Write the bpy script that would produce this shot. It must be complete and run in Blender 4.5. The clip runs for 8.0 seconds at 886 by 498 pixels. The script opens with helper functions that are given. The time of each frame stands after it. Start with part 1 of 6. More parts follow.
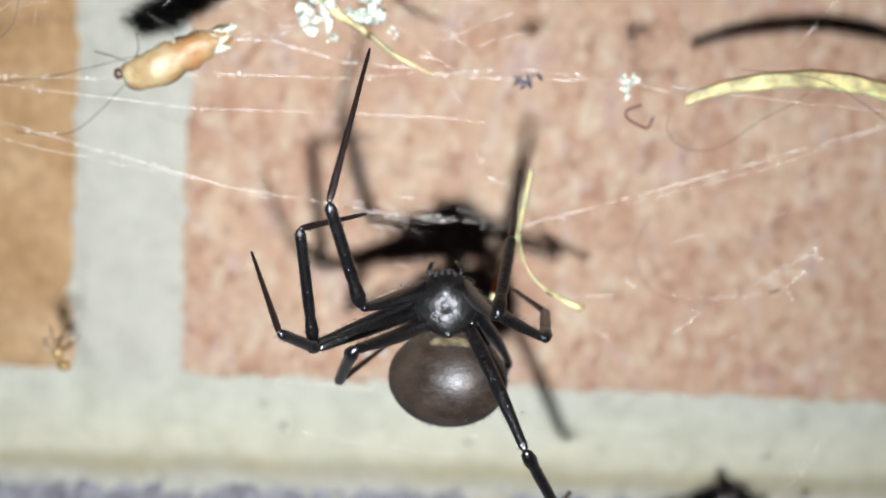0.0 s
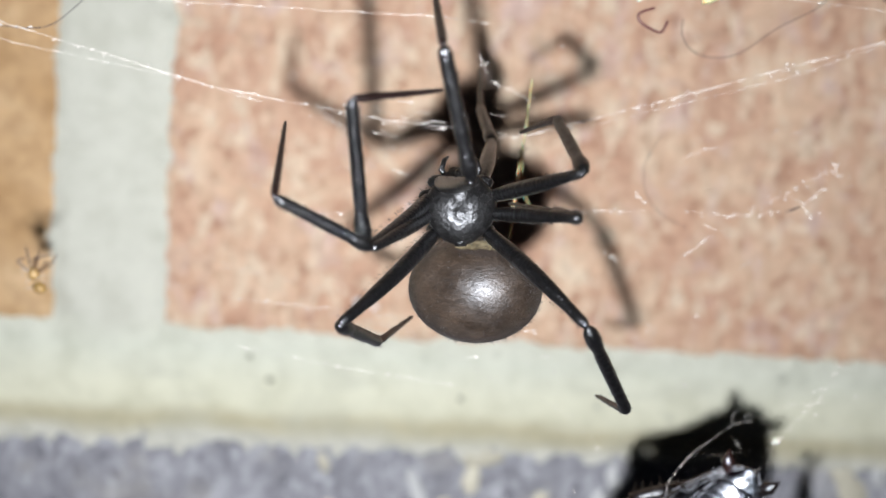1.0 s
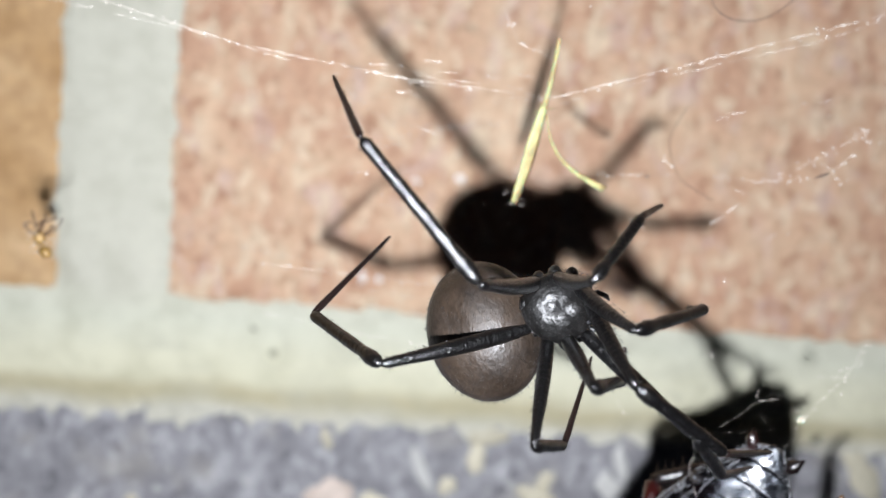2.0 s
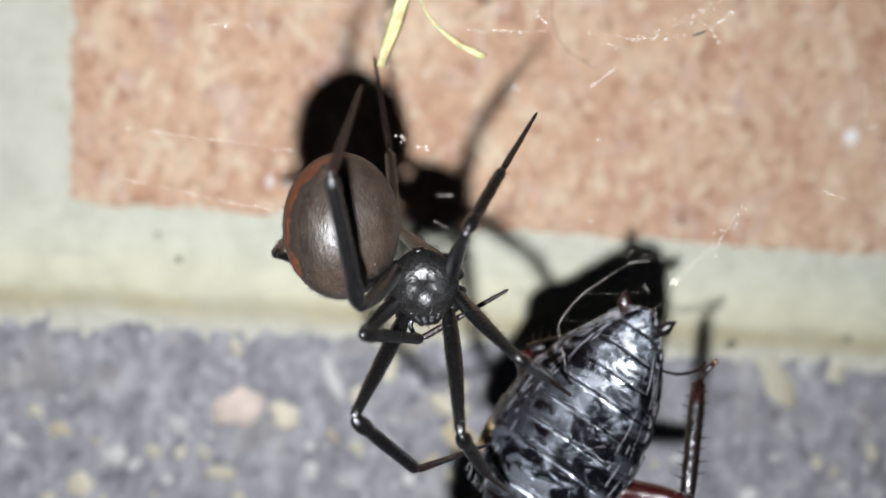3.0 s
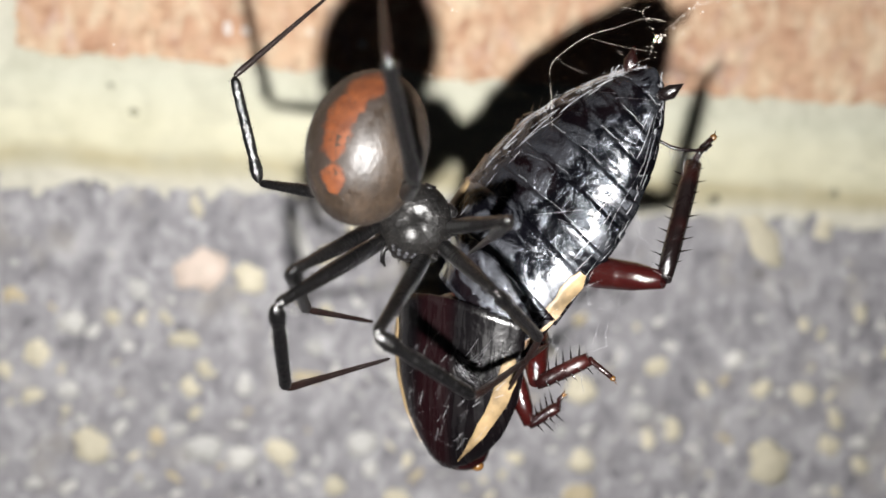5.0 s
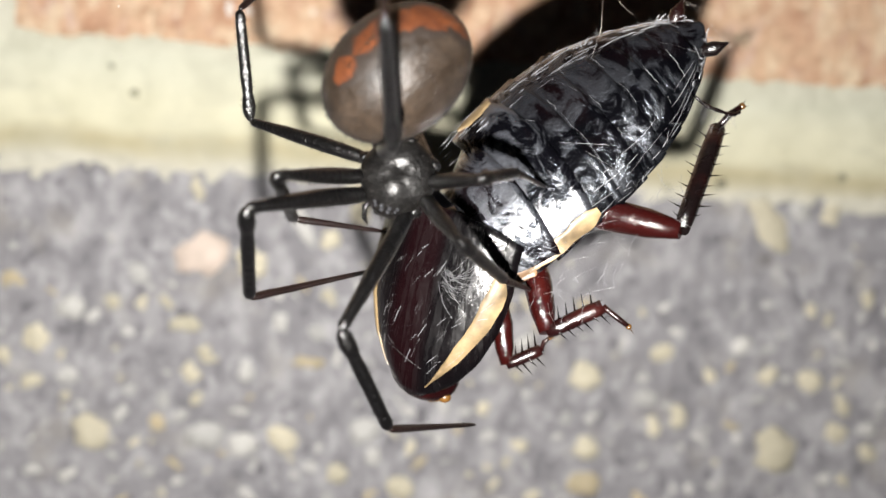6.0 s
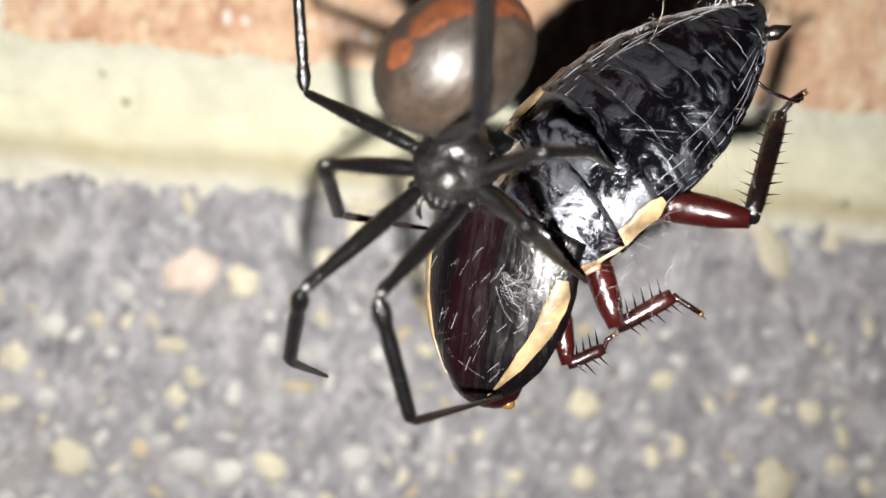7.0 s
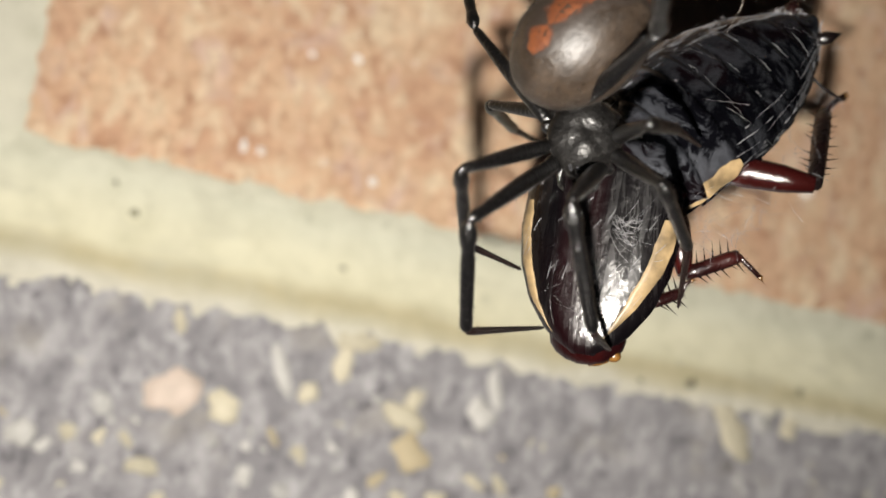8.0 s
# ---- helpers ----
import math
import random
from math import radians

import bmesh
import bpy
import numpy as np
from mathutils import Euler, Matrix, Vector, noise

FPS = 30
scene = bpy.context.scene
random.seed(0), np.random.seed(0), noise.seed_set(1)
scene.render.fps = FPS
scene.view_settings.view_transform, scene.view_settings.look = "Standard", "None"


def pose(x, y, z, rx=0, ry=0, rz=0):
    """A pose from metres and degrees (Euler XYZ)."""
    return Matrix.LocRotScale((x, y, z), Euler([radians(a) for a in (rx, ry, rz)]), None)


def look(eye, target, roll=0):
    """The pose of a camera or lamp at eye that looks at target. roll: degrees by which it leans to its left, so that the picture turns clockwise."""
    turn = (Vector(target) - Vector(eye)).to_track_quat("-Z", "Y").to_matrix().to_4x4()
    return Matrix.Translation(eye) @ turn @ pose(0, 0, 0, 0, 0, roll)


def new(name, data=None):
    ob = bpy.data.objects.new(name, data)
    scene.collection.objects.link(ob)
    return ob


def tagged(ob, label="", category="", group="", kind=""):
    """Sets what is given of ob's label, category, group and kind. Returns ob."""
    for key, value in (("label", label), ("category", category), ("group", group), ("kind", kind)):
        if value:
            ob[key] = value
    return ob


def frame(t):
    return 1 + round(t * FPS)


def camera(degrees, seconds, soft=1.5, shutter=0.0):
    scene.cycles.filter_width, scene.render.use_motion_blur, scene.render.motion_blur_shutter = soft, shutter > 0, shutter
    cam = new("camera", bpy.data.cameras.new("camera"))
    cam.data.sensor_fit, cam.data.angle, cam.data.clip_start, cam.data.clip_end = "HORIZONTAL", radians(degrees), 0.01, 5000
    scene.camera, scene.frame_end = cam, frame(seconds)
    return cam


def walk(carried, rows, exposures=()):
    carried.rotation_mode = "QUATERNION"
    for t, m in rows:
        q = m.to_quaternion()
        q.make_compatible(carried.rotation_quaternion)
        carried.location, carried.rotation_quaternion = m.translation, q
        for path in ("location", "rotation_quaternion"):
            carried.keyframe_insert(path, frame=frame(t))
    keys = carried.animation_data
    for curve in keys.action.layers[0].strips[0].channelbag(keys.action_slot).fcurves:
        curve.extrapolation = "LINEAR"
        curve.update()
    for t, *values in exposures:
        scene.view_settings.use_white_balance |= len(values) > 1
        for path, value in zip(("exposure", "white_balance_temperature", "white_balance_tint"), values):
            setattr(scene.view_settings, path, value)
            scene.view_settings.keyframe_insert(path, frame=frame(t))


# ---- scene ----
cam = camera(41.0, 8.0, soft=1.5)
PATH = [
    (0, (0.01704, -0.13909, 0.33874), (0.02978, -0.01124, 0.31897), 3.89),
    (0.5, (0.01696, -0.13826, 0.33476), (0.03039, -0.01060, 0.31425), 4.46),
    (1, (0.01693, -0.13551, 0.33282), (0.03121, -0.00788, 0.31262), 4.53),
    (1.2, (0.01720, -0.13551, 0.33150), (0.03001, -0.00754, 0.31250), 5.19),
    (2.3, (0.01870, -0.13550, 0.32424), (0.03126, -0.00722, 0.30730), 4.74),
    (2.5, (0.01897, -0.13550, 0.32292), (0.03311, -0.00749, 0.30520), 4.61),
    (3, (0.02540, -0.13497, 0.31962), (0.04198, -0.00767, 0.29908), 4.85),
    (3.5, (0.02893, -0.13401, 0.31619), (0.04599, -0.00693, 0.29473), 4.62),
    (4, (0.02729, -0.13182, 0.31317), (0.04399, -0.00476, 0.29132), 4.37),
    (4.5, (0.02837, -0.13088, 0.30969), (0.04569, -0.00435, 0.28539), 4.22),
    (5, (0.02832, -0.13134, 0.30697), (0.04687, -0.00508, 0.28219), 4.10),
    (6.5, (0.02656, -0.12812, 0.30307), (0.04602, -0.00194, 0.27862), 4.27),
    (7, (0.02383, -0.12608, 0.30059), (0.04739, 0.00036, 0.28165), 5.22),
    (7.5, (0.01786, -0.12765, 0.29874), (0.04806, -0.00134, 0.29295), 8.10),
    (8, (0.01118, -0.12637, 0.28221), (0.04583, -0.00203, 0.29772), 10.31),
]
cam.data.dof.use_dof, cam.data.dof.focus_distance, cam.data.dof.aperture_fstop = True, 0.060, 47.0
CAMERA_ROWS = [(t, look(eye, target, roll)) for t, eye, target, roll in PATH]
walk(cam, CAMERA_ROWS, [(0, -0.05, 6150, 10), (1.2, -0.06, 6150, 10), (2.5, -0.12, 6250, 10), (3.5, -0.13, 6350, 10), (4.5, 0.0, 6750, 10), (5.0, 0.03, 6900, 10), (7.0, 0.03, 7100, 10), (7.5, -0.05, 7200, 10), (8.0, -0.3, 7500, 10)])

from mathutils import Quaternion

# ---- night, and the level of the scene ----
MM = 0.001
GROUND = 300.0          # the brick's lower edge lies this many mm above the ground
world = bpy.data.worlds.new("night")
scene.world = world
world.use_nodes = True
world.node_tree.nodes["Background"].inputs["Color"].default_value = (0.35, 0.4, 0.55, 1)
world.node_tree.nodes["Background"].inputs["Strength"].default_value = 0.012
TORCH_POWER = 50000.0


# ---- materials ----
class Nodes:
    """A short way to write node materials."""

    def __init__(self, name):
        self.mat = bpy.data.materials.new(name)
        self.mat.use_nodes = True
        self.tree = self.mat.node_tree
        self.bsdf = self.tree.nodes["Principled BSDF"]
        self.where = None

    def add(self, kind, data_type="", blend_type="", operation="", feature="", attribute_name=""):
        node = self.tree.nodes.new(kind)
        if data_type:
            node.data_type = data_type
        if blend_type:
            node.blend_type = blend_type
        if operation:
            node.operation = operation
        if feature:
            node.feature = feature
        if attribute_name:
            node.attribute_name = attribute_name
        return node

    def link(self, a, b):
        self.tree.links.new(a, b)

    def coords(self, moving):
        if self.where is None:
            self.where = self.add("ShaderNodeTexCoord").outputs["Object"] if moving else self.add("ShaderNodeNewGeometry").outputs["Position"]
        return self.where

    def stretched(self, where, scale):
        node = self.add("ShaderNodeMapping")
        node.inputs["Scale"].default_value = scale
        self.link(where, node.inputs["Vector"])
        return node.outputs["Vector"]

    def noise(self, where, scale, detail=3.0, rough=0.55, warp=0.0):
        node = self.add("ShaderNodeTexNoise")
        self.link(where, node.inputs["Vector"])
        for key, value in (("Scale", scale), ("Detail", detail), ("Roughness", rough), ("Distortion", warp)):
            node.inputs[key].default_value = value
        return node.outputs["Fac"]

    def ramp(self, fac, *stops):
        node = self.add("ShaderNodeValToRGB")
        self.link(fac, node.inputs["Fac"])
        while len(node.color_ramp.elements) < len(stops):
            node.color_ramp.elements.new(0.5)
        for element, (at, colour) in zip(node.color_ramp.elements, stops):
            element.position, element.color = at, (*colour, 1) if len(colour) == 3 else colour
        return node.outputs["Color"]

    def mix(self, fac, a, b, blend="MIX"):
        node = self.add("ShaderNodeMix", data_type="RGBA", blend_type=blend)
        for value, slot in ((fac, node.inputs["Factor"]), (a, node.inputs[6]), (b, node.inputs[7])):
            if isinstance(value, (int, float)):
                slot.default_value = value
            elif isinstance(value, tuple):
                slot.default_value = (*value, 1)
            else:
                self.link(value, slot)
        return node.outputs[2]

    def bump(self, fac, strength, distance):
        node = self.add("ShaderNodeBump")
        node.inputs["Strength"].default_value, node.inputs["Distance"].default_value = strength, distance
        self.link(fac, node.inputs["Height"])
        self.link(node.outputs["Normal"], self.bsdf.inputs["Normal"])

    def set(self, **values):
        for key, value in values.items():
            slot = self.bsdf.inputs[key.replace("_", " ")]
            if isinstance(value, (int, float)):
                slot.default_value = value
            elif isinstance(value, tuple):
                slot.default_value = (*value, 1)
            else:
                self.link(value, slot)
        return self.mat


def brick_material():
    n = Nodes("fired clay")
    p = n.coords(False)
    tall = n.stretched(p, (1.0, 1.0, 0.65))
    blotch = n.ramp(n.noise(tall, 120, 6, 0.68, 0.5), (0.3, (0.47, 0.275, 0.19)), (0.46, (0.56, 0.37, 0.265)), (0.58, (0.62, 0.445, 0.32)), (0.74, (0.72, 0.575, 0.44)))
    ob = n.add("ShaderNodeObjectInfo")
    tint = n.ramp(ob.outputs["Random"], (0.0, (0.98, 0.96, 0.92)), (1.0, (1.05, 1.0, 0.92)))
    base = n.mix(1.0, blotch, tint, "MULTIPLY")
    lilac = n.ramp(n.noise(tall, 230, 4, 0.62, 0.8), (0.54, (0, 0, 0)), (0.66, (0.6, 0.6, 0.6)))
    base = n.mix(lilac, base, (0.6, 0.45, 0.41))
    cream = n.ramp(n.noise(tall, 430, 4, 0.62, 0.7), (0.52, (0, 0, 0)), (0.62, (0.8, 0.8, 0.8)))
    base = n.mix(cream, base, (0.74, 0.6, 0.43))
    rust = n.ramp(n.noise(tall, 480, 4, 0.62, 0.6), (0.34, (0.85, 0.85, 0.85)), (0.45, (0, 0, 0)))
    base = n.mix(rust, base, (0.4, 0.215, 0.13))
    grain = n.noise(p, 820, 5, 0.65, 0.5)
    base = n.mix(0.55, base, n.ramp(grain, (0.34, (0.66, 0.6, 0.57)), (0.52, (1.0, 1.0, 1.0)), (0.7, (1.25, 1.24, 1.22))), "MULTIPLY")
    specks = n.ramp(n.noise(p, 750, 2), (0.68, (0, 0, 0)), (0.74, (1, 1, 1)))
    base = n.mix(specks, base, (0.78, 0.7, 0.6))
    pits = n.add("ShaderNodeTexVoronoi")
    n.link(p, pits.inputs["Vector"])
    pits.inputs["Scale"].default_value = 260.0
    hole = n.ramp(pits.outputs["Distance"], (0.1, (1, 1, 1)), (0.2, (0, 0, 0)))
    some = n.ramp(n.noise(p, 140, 2), (0.6, (0, 0, 0)), (0.72, (0.7, 0.7, 0.7)))
    base = n.mix(n.mix(1.0, hole, some, "MULTIPLY"), base, (0.2, 0.1, 0.06))
    n.bump(n.noise(p, 700, 6, 0.7), 0.5, 0.0004)
    return n.set(Base_Color=base, Roughness=0.88)


def ochre_brick_material():
    n = Nodes("ochre fired clay")
    p = n.coords(False)
    base = n.ramp(n.noise(p, 110, 4, 0.6), (0.3, (0.44, 0.26, 0.11)), (0.55, (0.56, 0.36, 0.18)), (0.75, (0.66, 0.46, 0.26)))
    grain = n.noise(p, 520, 5, 0.65)
    base = n.mix(0.7, base, n.ramp(grain, (0.32, (0.66, 0.6, 0.55)), (0.55, (1.0, 1.0, 1.0)), (0.75, (1.25, 1.22, 1.2))), "MULTIPLY")
    n.bump(n.noise(p, 700, 6, 0.7), 0.5, 0.0004)
    return n.set(Base_Color=base, Roughness=0.88)


def mortar_material():
    n = Nodes("lime mortar")
    p = n.coords(False)
    cool = (0.61, 0.595, 0.495)
    # the bed joint has two tones, cool and pale above, yellower below; the brown band low down is recess shade painted
    # in
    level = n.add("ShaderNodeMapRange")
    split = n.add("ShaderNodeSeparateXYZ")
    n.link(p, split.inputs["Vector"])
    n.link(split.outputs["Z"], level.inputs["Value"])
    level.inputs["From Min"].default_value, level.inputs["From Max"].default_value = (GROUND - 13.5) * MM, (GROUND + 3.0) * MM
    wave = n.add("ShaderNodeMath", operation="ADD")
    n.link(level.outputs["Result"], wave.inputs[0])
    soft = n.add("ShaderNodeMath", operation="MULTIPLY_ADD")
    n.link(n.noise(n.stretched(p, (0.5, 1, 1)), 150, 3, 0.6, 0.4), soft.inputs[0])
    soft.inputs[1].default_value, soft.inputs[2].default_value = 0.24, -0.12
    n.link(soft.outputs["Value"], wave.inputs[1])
    # stops 0.12 and 0.19 paint the shaded recess just above the plinth
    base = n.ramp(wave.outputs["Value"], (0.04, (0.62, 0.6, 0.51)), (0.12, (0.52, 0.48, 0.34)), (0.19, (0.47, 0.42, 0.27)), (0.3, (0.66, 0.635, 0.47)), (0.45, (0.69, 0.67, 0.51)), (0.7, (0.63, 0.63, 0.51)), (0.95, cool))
    cloud = n.noise(p, 260, 4, 0.6)
    base = n.mix(0.55, base, n.ramp(cloud, (0.3, (0.74, 0.74, 0.7)), (0.55, (1, 1, 1)), (0.8, (1.1, 1.1, 1.08))), "MULTIPLY")
    grime = n.ramp(n.noise(n.stretched(p, (0.6, 1, 1.6)), 120, 5, 0.65, 0.5), (0.52, (0, 0, 0)), (0.68, (0.55, 0.55, 0.55)))
    base = n.mix(grime, base, (0.47, 0.46, 0.36))
    stain = n.ramp(n.noise(p, 240, 2), (0.22, (0.7, 0.7, 0.7)), (0.32, (0, 0, 0)))
    base = n.mix(stain, base, (0.36, 0.36, 0.28))
    n.bump(n.noise(p, 900, 5, 0.65), 0.35, 0.0003)
    return n.set(Base_Color=base, Roughness=0.9)


def concrete_material():
    n = Nodes("grey concrete")
    p = n.coords(False)
    tall = n.stretched(p, (1.0, 1.0, 0.7))
    base = n.ramp(n.noise(tall, 300, 6, 0.72, 0.2), (0.3, (0.15, 0.146, 0.16)), (0.5, (0.29, 0.284, 0.3)), (0.7, (0.5, 0.493, 0.508)))
    base = n.mix(n.ramp(n.noise(tall, 620, 4, 0.62, 0.4), (0.54, (0, 0, 0)), (0.66, (0.75, 0.75, 0.75))), base, (0.52, 0.515, 0.53))
    base = n.mix(n.ramp(n.noise(tall, 520, 4, 0.62, 0.3), (0.33, (0.85, 0.85, 0.85)), (0.43, (0, 0, 0))), base, (0.11, 0.106, 0.12))
    warm = n.ramp(n.noise(p, 130, 3, 0.6), (0.55, (0, 0, 0)), (0.72, (0.5, 0.5, 0.5)))
    base = n.mix(warm, base, (0.42, 0.39, 0.34))
    n.bump(n.noise(p, 800, 6, 0.7), 0.6, 0.0005)
    return n.set(Base_Color=base, Roughness=0.85)


def pebble_material(name, light, dark):
    n = Nodes(name)
    p = n.coords(False)
    tone = n.add("ShaderNodeObjectInfo").outputs["Random"]
    base = n.mix(tone, light, dark)
    base = n.mix(0.6, base, n.ramp(n.noise(p, 600, 4), (0.3, (0.7, 0.7, 0.68)), (0.6, (1, 1, 1)), (0.8, (1.1, 1.1, 1.1))), "MULTIPLY")
    n.bump(n.noise(p, 900, 4), 0.25, 0.0003)
    return n.set(Base_Color=base, Roughness=0.7)


def plain(name, colour, rough=0.5, metal=0.0, grain=0.0, scale=900.0, moving=True, relief=0.25, **more):
    n = Nodes(name)
    base = colour
    if grain:
        p = n.coords(moving)
        fac = n.noise(p, scale, 4, 0.6)
        lo, hi = tuple(c * (1 - grain) for c in colour), tuple(min(1.0, c * (1 + grain)) for c in colour)
        base = n.ramp(fac, (0.35, lo), (0.65, hi))
        n.bump(n.noise(p, scale * 1.7, 3), relief, 0.00012)
    return n.set(Base_Color=base, Roughness=rough, Metallic=metal, **more)


def abdomen_material():
    n = Nodes("velvety brown skin")
    p = n.coords(True)
    base = n.ramp(n.noise(p, 420, 4, 0.6), (0.32, (0.009, 0.0062, 0.0044)), (0.68, (0.027, 0.0186, 0.0128)))
    fuzz = n.noise(n.stretched(p, (1, 0.4, 1)), 6500, 3, 0.7)
    base = n.mix(0.55, base, n.ramp(fuzz, (0.35, (0.5, 0.5, 0.5)), (0.65, (1.5, 1.45, 1.4))), "MULTIPLY")
    n.bump(n.mix(0.3, n.noise(n.stretched(p, (1.3, 0.7, 1)), 620, 4, 0.65, 0.6), fuzz), 0.5, 0.00022)
    sheen = n.noise(n.stretched(p, (1.5, 0.6, 1.2)), 560, 4, 0.65, 0.8)
    gloss = n.ramp(sheen, (0.38, (0.34, 0.34, 0.34)), (0.6, (0.54, 0.54, 0.54)))
    return n.set(Base_Color=base, Roughness=gloss, Specular_IOR_Level=0.43)


def chitin_material(name, dark, red, rough, film=0.0, ribs=0.0, shine=0.65, coat=0.0):
    n = Nodes(name)
    p = n.coords(True)
    base = n.mix(n.ramp(n.noise(p, 200, 3, 0.6), (0.5, (0, 0, 0)), (0.68, (1, 1, 1))), dark, red)
    smear = n.noise(n.stretched(p, (1, 0.55, 1)), 520, 5, 0.65, 1.2)
    gloss = n.ramp(smear, (0.4, (rough, rough, rough)), (0.62, (rough * 1.5, rough * 1.5, rough * 1.5)))
    relief = n.mix(0.55, n.noise(n.stretched(p, (1.6, 0.8, 1)), 560, 5, 0.65, 0.8), n.noise(n.stretched(p, (1.3, 0.8, 1)), 1900, 4, 0.65, 1.0))
    if ribs:
        line = n.noise(n.stretched(p, (9.0, 1.0, 1.0)), 330, 3, 0.6, 0.5)
        relief = n.mix(ribs, relief, line)
        gloss = n.mix(0.4, gloss, n.ramp(line, (0.42, (0.14, 0.14, 0.14)), (0.6, (0.42, 0.42, 0.42))))
    more = {}
    if film:
        # a dried film of silk: grey shining smears, torn in holes through which the bare black shows
        veil = n.noise(n.stretched(p, (0.85, 1.15, 1)), 560, 6, 0.68, 1.2)
        where = n.ramp(veil, (0.47, (0, 0, 0)), (0.55, (0.3, 0.3, 0.3)), (0.72, (0.6, 0.6, 0.6)))
        base = n.mix(where, base, (film * 0.86, film * 0.93, film * 1.1))
        gloss = n.mix(n.ramp(where, (0.02, (0, 0, 0)), (0.25, (1, 1, 1))), gloss, (0.27, 0.27, 0.27))
        relief = n.mix(0.3, relief, where)
        more = {"Coat_Weight": n.ramp(where, (0.0, (0.0, 0.0, 0.0)), (0.35, (coat, coat, coat))), "Coat_Roughness": 0.25, "Coat_IOR": 2.3, "Specular_Tint": (0.8, 0.88, 1.0)}
        shine = n.ramp(where, (0.0, (0.14, 0.14, 0.14)), (0.3, (shine, shine, shine)))
    n.bump(relief, 0.4, 0.00042 if film else 0.00029)
    return n.set(Base_Color=base, Roughness=gloss, Specular_IOR_Level=shine, **more)


def shield_material():
    """Black shield with fine ribs and a dark red patch along its middle."""
    mat = chitin_material("black-red chitin", (0.0013, 0.001, 0.0013), (0.002, 0.001, 0.0013), 0.2, 0.0, 0.14, 0.9)
    tree = mat.node_tree
    bsdf = tree.nodes["Principled BSDF"]
    tree.nodes["Bump"].inputs["Strength"].default_value = 0.3
    under = bsdf.inputs["Base Color"].links[0].from_socket
    split = tree.nodes.new("ShaderNodeSeparateXYZ")
    tree.links.new(tree.nodes["Texture Coordinate"].outputs["Object"], split.inputs["Vector"])
    ramp = tree.nodes.new("ShaderNodeMapRange")
    ramp.interpolation_type = "SMOOTHSTEP"
    away = tree.nodes.new("ShaderNodeMath")
    away.operation = "ABSOLUTE"
    shift = tree.nodes.new("ShaderNodeMath")
    shift.inputs[1].default_value = -0.0007
    tree.links.new(split.outputs["X"], shift.inputs[0])
    tree.links.new(shift.outputs["Value"], away.inputs[0])
    tree.links.new(away.outputs["Value"], ramp.inputs["Value"])
    for key, value in (("From Min", 0.0006), ("From Max", 0.0016), ("To Min", 0.5), ("To Max", 0.0)):
        ramp.inputs[key].default_value = value
    blend = tree.nodes.new("ShaderNodeMix")
    blend.data_type = "RGBA"
    tree.links.new(ramp.outputs["Result"], blend.inputs["Factor"])
    tree.links.new(under, blend.inputs[6])
    blend.inputs[7].default_value = (0.0065, 0.0009, 0.0014, 1)
    tree.links.new(blend.outputs[2], bsdf.inputs["Base Color"])
    return mat


def stripe_material(name="orange-red stripe", low=(0.045, 0.0122, 0.0042), high=(0.08, 0.0225, 0.0066)):
    """Coloured scales that thin out to the brown skin in blotches and along the edges."""
    n = Nodes(name)
    p = n.coords(True)
    orange = n.ramp(n.noise(p, 1500, 4, 0.6), (0.35, low), (0.65, high))
    worn = n.ramp(n.noise(p, 520, 4, 0.65), (0.25, (0.8, 0.8, 0.8)), (0.42, (0, 0, 0)))
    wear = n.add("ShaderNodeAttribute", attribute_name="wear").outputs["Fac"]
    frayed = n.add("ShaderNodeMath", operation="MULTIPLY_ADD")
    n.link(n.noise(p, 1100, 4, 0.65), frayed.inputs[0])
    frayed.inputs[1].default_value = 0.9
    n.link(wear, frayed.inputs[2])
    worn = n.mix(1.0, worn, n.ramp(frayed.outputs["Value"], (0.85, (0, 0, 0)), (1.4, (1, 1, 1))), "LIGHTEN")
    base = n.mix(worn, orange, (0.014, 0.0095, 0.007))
    n.bump(n.noise(p, 2600, 3), 0.3, 0.00012)
    return n.set(Base_Color=base, Roughness=0.5)


def husk_material():
    """Thin papery skin, orange along the back and straw-yellow where it is empty."""
    n = Nodes("papery orange husk")
    p = n.coords(True)
    base = n.ramp(n.noise(p, 420, 4, 0.6, 0.6), (0.34, (0.25, 0.125, 0.045)), (0.5, (0.25, 0.17, 0.08)), (0.66, (0.3, 0.245, 0.14)))
    crack = n.ramp(n.noise(p, 900, 4, 0.65, 1.0), (0.3, (0.7, 0.7, 0.7)), (0.4, (0, 0, 0)))
    base = n.mix(crack, base, (0.16, 0.075, 0.03))
    n.bump(n.noise(p, 1100, 4, 0.65, 0.5), 0.6, 0.0002)
    return n.set(Base_Color=base, Roughness=0.5, Subsurface_Weight=0.5, Subsurface_Scale=0.0004)


def silk_material(name, colour):
    n = Nodes(name)
    return n.set(Base_Color=colour, Roughness=0.35, Specular_IOR_Level=0.8)


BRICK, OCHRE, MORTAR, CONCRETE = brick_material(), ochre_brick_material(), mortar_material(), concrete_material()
PALE_PEBBLE = pebble_material("pale pebble", (0.66, 0.65, 0.62), (0.46, 0.46, 0.45))
CREAM_PEBBLE = pebble_material("cream pebble", (0.7, 0.645, 0.5), (0.53, 0.49, 0.375))
PINK_PEBBLE = pebble_material("pink pebble", (0.74, 0.63, 0.55), (0.72, 0.6, 0.52))
OCHRE_PEBBLE = pebble_material("ochre pebble", (0.57, 0.48, 0.32), (0.48, 0.41, 0.28))
LEG_BLACK = plain("black leg cuticle", (0.0012, 0.0011, 0.0012), 0.29, grain=0.5, scale=3000, relief=0.85, Specular_IOR_Level=0.75)
